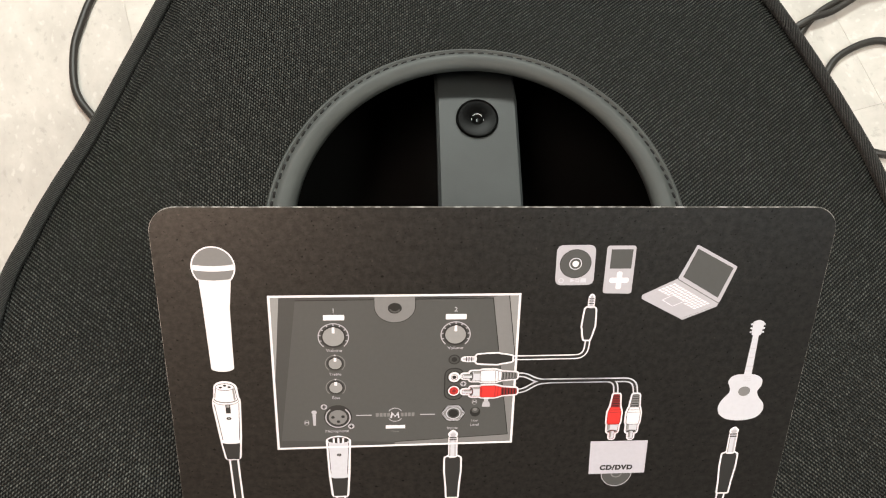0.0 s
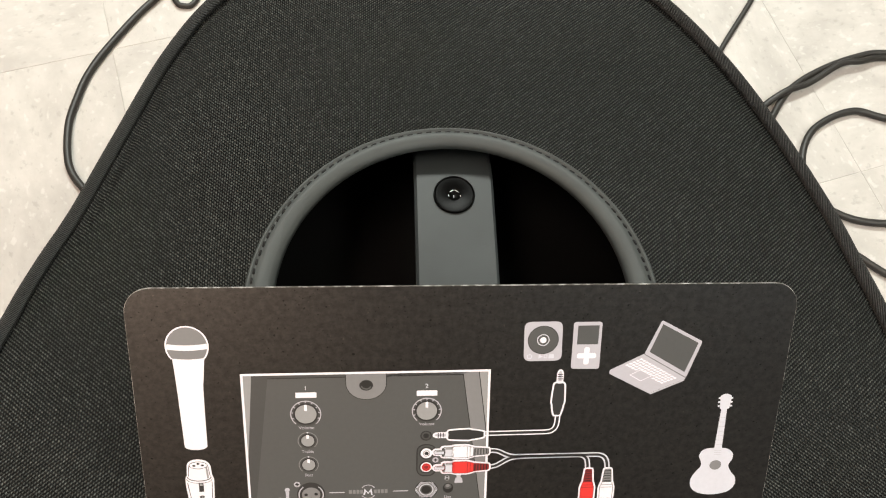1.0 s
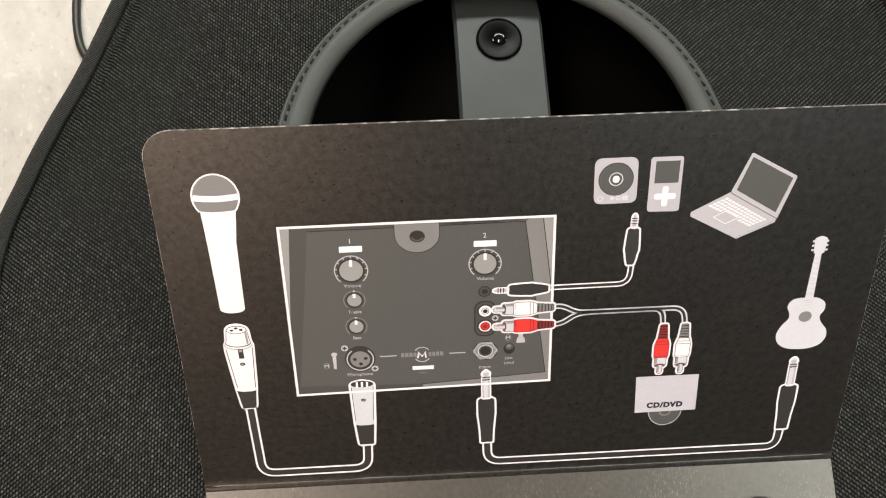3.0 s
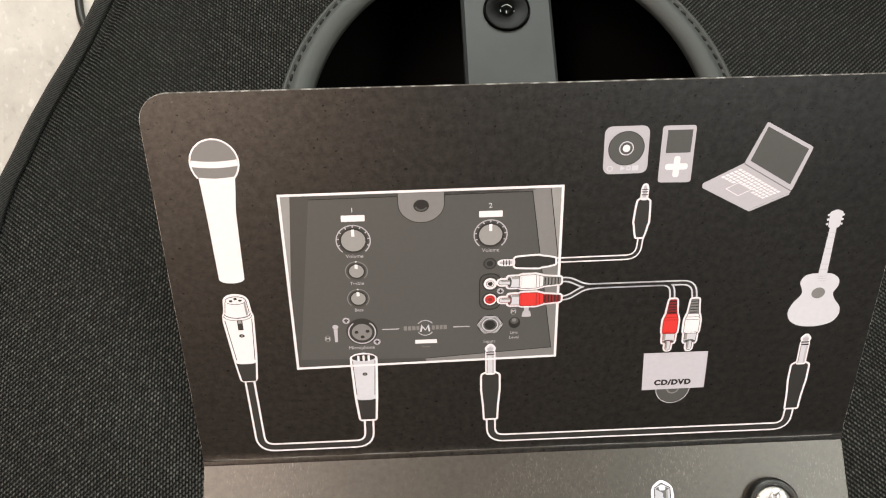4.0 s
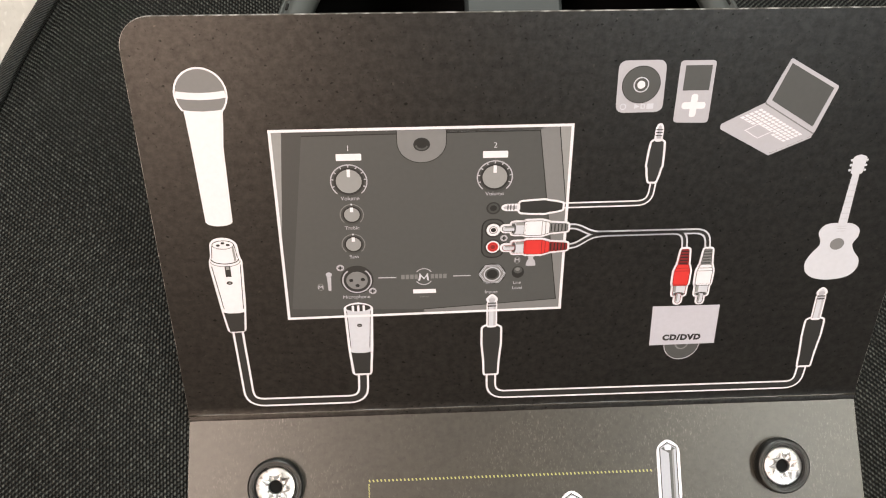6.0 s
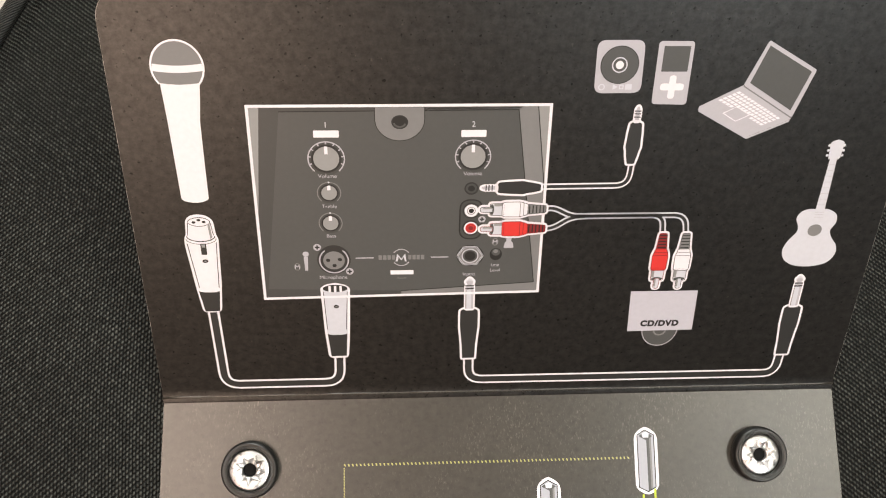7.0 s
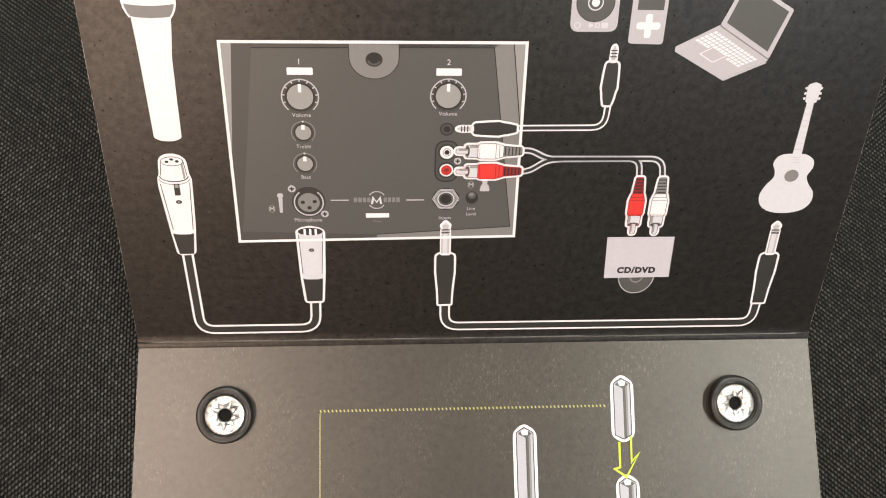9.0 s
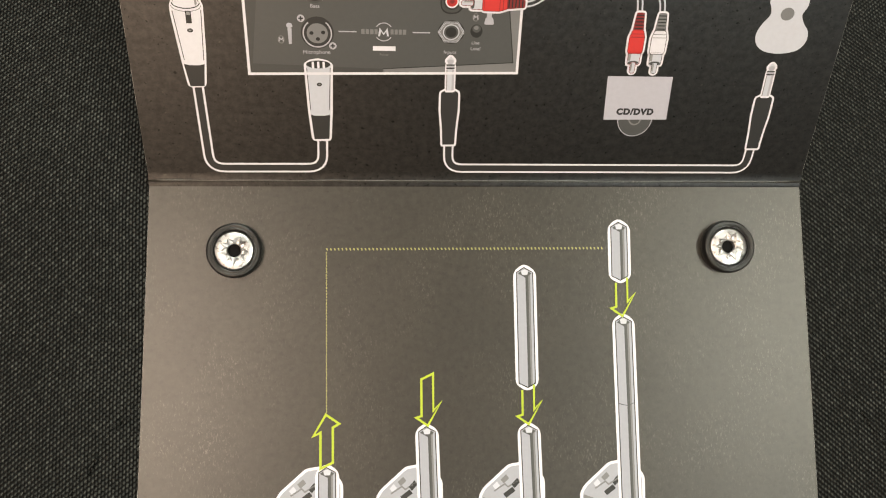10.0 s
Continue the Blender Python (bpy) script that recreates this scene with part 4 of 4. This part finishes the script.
for draw in (print_microphone, print_socket_plug, print_mixer, print_line_cables, print_players, print_laptop, print_guitar, print_instrument_cable, print_disc_box):
    draw()


# ---- the lower panel's drawing ----
def pole(p, u, v0, v1, lean=0.0, head=True, foot=True, lay=3):
    """An upright pole section, white outlined, from its top v0 down to v1."""
    c = [(-3.3, v0 - 2.4), (-0.2, v0), (3.3, v0 - 2.4)]
    f = [(3.3, v1 + 2.0), (0.2, v1), (-3.3, v1 + 2.0)]

    def at(q):
        return (u + q[0] + lean * (v0 - q[1]), q[1])

    p.outlined(round_poly([at(q) for q in c + f], 1.6), COOL, 0.95, WHITE, lay)
    p.poly([at(q) for q in ((-2.6, v0 - 2.8), (0.3, v0 - 2.8), (0.3, v1 + 1.0), (-2.6, v1 + 2.2))], COOL, lay + 2)
    for a, b, ink in ((0.2, 0.55, SHADE), (0.55, 1.2, PANEL), (1.2, 1.8, MID), (1.8, 2.7, COOL)):
        p.poly([at(q) for q in ((a, v0 - 2.8), (b, v0 - 2.8), (b, v1 + 0.9 + b * 0.45), (a, v1 + 0.9 + a * 0.45))], ink, lay + 2)
    p.stroke([at(q) for q in ((-2.7, v1 + 2.2), (-2.7, v0 - 2.5), (-0.2, v0 - 0.9), (2.7, v0 - 2.5), (2.7, v1 + 2.2), (0.2, v1 + 0.8))], 0.32, INKBLACK, lay + 3, closed=True)
    p.poly([at(q) for q in ((-2.3, v0 - 2.8), (-0.1, v0 - 1.3), (2.3, v0 - 2.8), (0.3, v0 - 4.2))], PANEL, lay + 4)
    p.poly([at(q) for q in ((-1.2, v0 - 2.0), (0.0, v0 - 1.4), (1.2, v0 - 2.0), (0.9, v0 - 3.3), (-0.9, v0 - 3.3))], PALE, lay + 5)


def arrow(p, u, top, tip, tail, lay=10):
    """A lime arrow that points down to its tip; without a tail it comes from under the figure above."""
    run = [(u - 1.9, top - 0.9), (u - 1.9, tip + 3.1), (u - 3.6, tip + 2.6), (u + 0.1, tip), (u + 4.4, tip + 7.4), (u + 1.9, tip + 4.7), (u + 1.9, top + 0.9)]
    if not tail:
        run = [(run[0][0], top + 0.4)] + run[1:-1] + [(run[-1][0], top + 2.1)]
    p.stroke(run, 0.7, LIME, lay, closed=tail)


def print_poles():
    for name, u, v0, v1, lean in (("short_pole_print", 44.8, -12.0, -33.0, 0.004), ("pole_print", 13.0, -26.9, -67.6, 0.010)):
        p = Print()
        pole(p, u, v0, v1, lean)
        p.finish(name, lower, "white outlined printed pole section")
    for u, top, lean in ((-51.2, -90.0, 0.0), (-19.5, -77.8, 0.03), (13.6, -78.0, 0.03), (45.6, -43.2, 0.018)):
        p = Print()
        # the base: a block seen from above, with the pole standing on it
        du = u + (1.0 if top > -60 else 0.0)
        base = [(du - 16.0, -101.0), (du - 14.6, -98.6), (du - 6.6, -91.6), (du - 2.0, -90.9), (du + 3.6, -94.6), (du + 4.6, -96.4), (du + 4.6, -134.0), (du - 16.0, -134.0)]
        p.outlined(base, COOL, 0.9, WHITE, 1, 0.9)
        p.poly([(du - 15.0, -101.2), (du - 13.8, -99.0), (du - 6.2, -92.6), (du - 1.0, -92.0), (du - 1.0, -103.0), (du - 4.0, -104.5)], COOL, 3).stroke([(du - 11.5, -99.6), (du - 8.0, -97.4), (du - 7.0, -98.4), (du - 3.4, -96.2)], 0.5, MID, 4)
        for a, b, ink in (((-9.4, -96.0), (-6.6, -94.4), MID), ((-5.9, -97.6), (-3.0, -95.6), DARK), ((-8.6, -100.6), (-4.6, -98.4), DARK), ((-12.0, -98.0), (-9.6, -96.6), PALE)):
            p.poly([(du + a[0], a[1]), (du + b[0] - 1.0, b[1]), (du + b[0], b[1] - 1.3), (du + a[0] + 1.0, a[1] - 1.3)], ink, 4)
        p.poly([(du - 15.2, -101.4), (du - 4.2, -105.6), (du - 4.2, -134.0), (du - 15.2, -134.0)], MID, 2)
        pole(p, u, top, -118.0, lean, lay=6)
        if top > -60:
            p.stroke([(u - 2.4, -72.4), (u + 0.8, -73.2), (u + 3.3, -72.2)], 0.22, PANEL, 12)
        p.finish("base_print", lower, "white outlined printed speaker base with pole")
    for u, top, tip, tail in ((-19.2, -62.7, -78.4, True), (13.6, -68.0, -78.6, False), (45.3, -33.4, -44.0, False)):
        p = Print()
        arrow(p, u, top, tip, tail)
        p.finish("arrow_print", lower, "lime green printed arrow outline")
    p = Print()
    run = [(-53.3, -91.2), (-53.3, -79.9), (-55.6, -81.0), (-51.6, -74.3), (-47.4, -77.2), (-49.4, -78.4), (-49.4, -89.4)]
    p.stroke(run, 0.75, LIME, 10, closed=True)
    p.finish("arrow_print", lower, "lime green printed arrow outline")
    # dotted guide: slanting dots across, fine dots down
    p = Print()
    for k in range(74):
        u = -51.2 + 90.2 * k / 73
        p.poly(round_poly([(u - 0.36, -21.1), (u + 0.10, -21.1), (u + 0.36, -21.9), (u - 0.10, -21.9)], 0.2, 2), OLIVE, 1)
    for k in range(110):
        v = -22.4 - 51.2 * k / 109
        p.poly([(-51.58, v), (-51.22, v + 0.1), (-51.22, v - 0.2), (-51.58, v - 0.3)], OLIVE, 1)
    p.finish("dotted_line_print", lower, "lime green printed dotted guide line")


print_poles()


# ---- fasteners through the lower panel ----
def build_fastener():
    thing = empty("card_fastener", Matrix.Identity(4), "round nickel press fastener with black rubber ring", "fastener", "fasteners holding the card")
    bm = lathe(bmesh.new(), [(0.0064, 0.0004), (0.0064, 0.0024), (0.0067, 0.0034), (0.0070, 0.0035), (0.0072, 0.0032), (0.0075, 0.0033), (0.0080, 0.0036), (0.0086, 0.0028), (0.0088, 0.0012), (0.0086, 0.0), (0.0064, 0.0)], 56, close=True)
    part("rubber_ring", bm, RUBBER, thing, "black rubber ring")
    bm = lathe(bmesh.new(), [(0.0021, 0.0004), (0.0021, 0.0021), (0.0024, 0.0024), (0.0032, 0.0024), (0.0058, 0.0025), (0.0063, 0.0021), (0.0063, 0.0003)], 56)
    part("metal_cap", bm, CHROME, thing, "scratched bright nickel cap")
    # uneven crimped metal round the hole
    bm = bmesh.new()
    rng = random.Random(5)
    n, inner, outer, low = 18, [], [], []
    for i in range(n):
        a = 2 * math.pi * (i + rng.uniform(-0.25, 0.25)) / n + 0.2
        far = i % 2
        r = rng.uniform(0.0042, 0.0053) if far else rng.uniform(0.0029, 0.0034)
        inner.append(bm.verts.new((0.0022 * math.cos(a), 0.0022 * math.sin(a), 0.0021)))
        outer.append(bm.verts.new((r * math.cos(a), r * math.sin(a), 0.0029 if far else 0.0034)))
        low.append(bm.verts.new(((r - 0.0002) * math.cos(a), (r - 0.0002) * math.sin(a), 0.0023)))
    for i in range(n):
        j = (i + 1) % n
        bm.faces.new((inner[i], outer[i], outer[j], inner[j]))
        bm.faces.new((outer[i], low[i], low[j], outer[j]))
    bmesh.ops.recalc_face_normals(bm, faces=bm.faces)
    part("crimped_ridge", bm, CHROME, thing, smooth=False)
    # a black disc stands for the shade down in the hole
    bm = lathe(bmesh.new(), [(0, 0.0008), (0.0021, 0.0008)], 24)
    part("hole", bm, BLACK, thing, "black disc for the shade in the centre hole")
    return thing


def on_lower(u, v, turn=0.0):
    return Matrix.Translation((0, 0, H)) @ frame_of(LO_V, LO_N) @ Matrix.Translation((u / 1000, v / 1000, 0.0001)) @ Matrix.Rotation(turn, 4, "Z")


fastener = build_fastener()
fastener.matrix_world = on_lower(-80.4, -21.9)
copy_thing(fastener, on_lower(81.2, -21.3, 0.5))


# ---- cables lying on the floor ----
def build_cable(points, label, radius=0.0033, lift=0.0):
    run = spline([Vector((x, y, radius + lift + (z if z else 0.0))) for x, y, z in points], 10)
    base = run[0].copy()
    base.z = 0
    thing = part("audio_cable", tube(bmesh.new(), [p - base for p in run], radius, 12), CABLE)
    thing.location = base
    return tagged(thing, label, "cable", "cables on the floor")


build_cable([(-0.18, 0.61, 0), (-0.241, 0.543, 0), (-0.274, 0.492, 0), (-0.290, 0.459, 0), (-0.297, 0.430, 0), (-0.300, 0.402, 0), (-0.294, 0.364, 0), (-0.276, 0.338, 0), (-0.245, 0.31, 0)],
            "black round cable curving over the pale floor")
build_cable([(-0.245, 0.60, 0), (-0.224, 0.548, 0), (-0.214, 0.537, 0), (-0.202, 0.545, 0), (-0.19, 0.60, 0)], "black cable bent in a tight loop behind the cover", 0.0026)
build_cable([(0.375, 0.61, 0), (0.342, 0.555, 0), (0.321, 0.524, 0), (0.300, 0.493, 0), (0.275, 0.45, 0)], "thin black cable running under the cover", 0.0026)
build_cable([(0.55, 0.486, 0), (0.467, 0.491, 0), (0.434, 0.486, 0), (0.392, 0.469, 0), (0.358, 0.446, 0), (0.330, 0.408, 0), (0.30, 0.36, 0)], "black cable lying doubled beside its twin", 0.0032)
build_cable([(0.55, 0.474, 0), (0.467, 0.485, 0), (0.434, 0.478, 0.004), (0.413, 0.474, 0.005), (0.377, 0.452, 0.004), (0.352, 0.442, 0.005), (0.325, 0.424, 0.001), (0.29, 0.39, 0)], "black cable crossing over its twin", 0.0032)
build_cable([(0.62, 0.36, 0), (0.53, 0.405, 0), (0.450, 0.415, 0), (0.415, 0.4235, 0), (0.376, 0.406, 0), (0.357, 0.378, 0), (0.354, 0.345, 0), (0.374, 0.317, 0), (0.418, 0.306, 0), (0.50, 0.315, 0), (0.60, 0.33, 0)],
            "black cable coiled in a wide loop on the floor")
build_cable([(0.33, 0.30, 0), (0.375, 0.281, 0), (0.407, 0.257, 0), (0.45, 0.235, 0), (0.52, 0.22, 0)], "black cable leaving from under the cover")


# ---- floor tiles ----
def lay_tiles():
    """Single tiles round the cover; those past a stretch of the plan lie joined along the south and west walls."""
    h, gap, near = TILE_SIZE / 2, 0.00018, FIRST + COUNT - 17
    data, rest = None, bmesh.new()
    for i in range(FIRST, FIRST + COUNT):
        for j in range(FIRST, FIRST + COUNT):
            place = Matrix.Translation((TILE_SIZE * (i + 0.5), TILE_SIZE * (j + 0.5), 0)) @ Matrix.Rotation(math.pi / 2 * ((i * 3 + j) % 4), 4, "Z")
            if i < near or j < near:
                c = place.translation
                box(rest, (c.x - h + gap, c.y - h + gap, -0.003), (c.x + h - gap, c.y + h - gap, 0.0))
                continue
            if data is None:
                ob = part("tile", box(bmesh.new(), (-h + gap, -h + gap, -0.003), (h - gap, h - gap, 0.0), 0.0003, 1), TILE, FLOOR, smooth=False)
                data = ob.data
            else:
                ob = new("tile", data)
                ob.parent = FLOOR
            ob.matrix_local = place
    far = part("far_tiles", rest, TILE, FLOOR, smooth=False)
    tagged(far, "more cream white marbled vinyl tiles", kind="stuff")


lay_tiles()
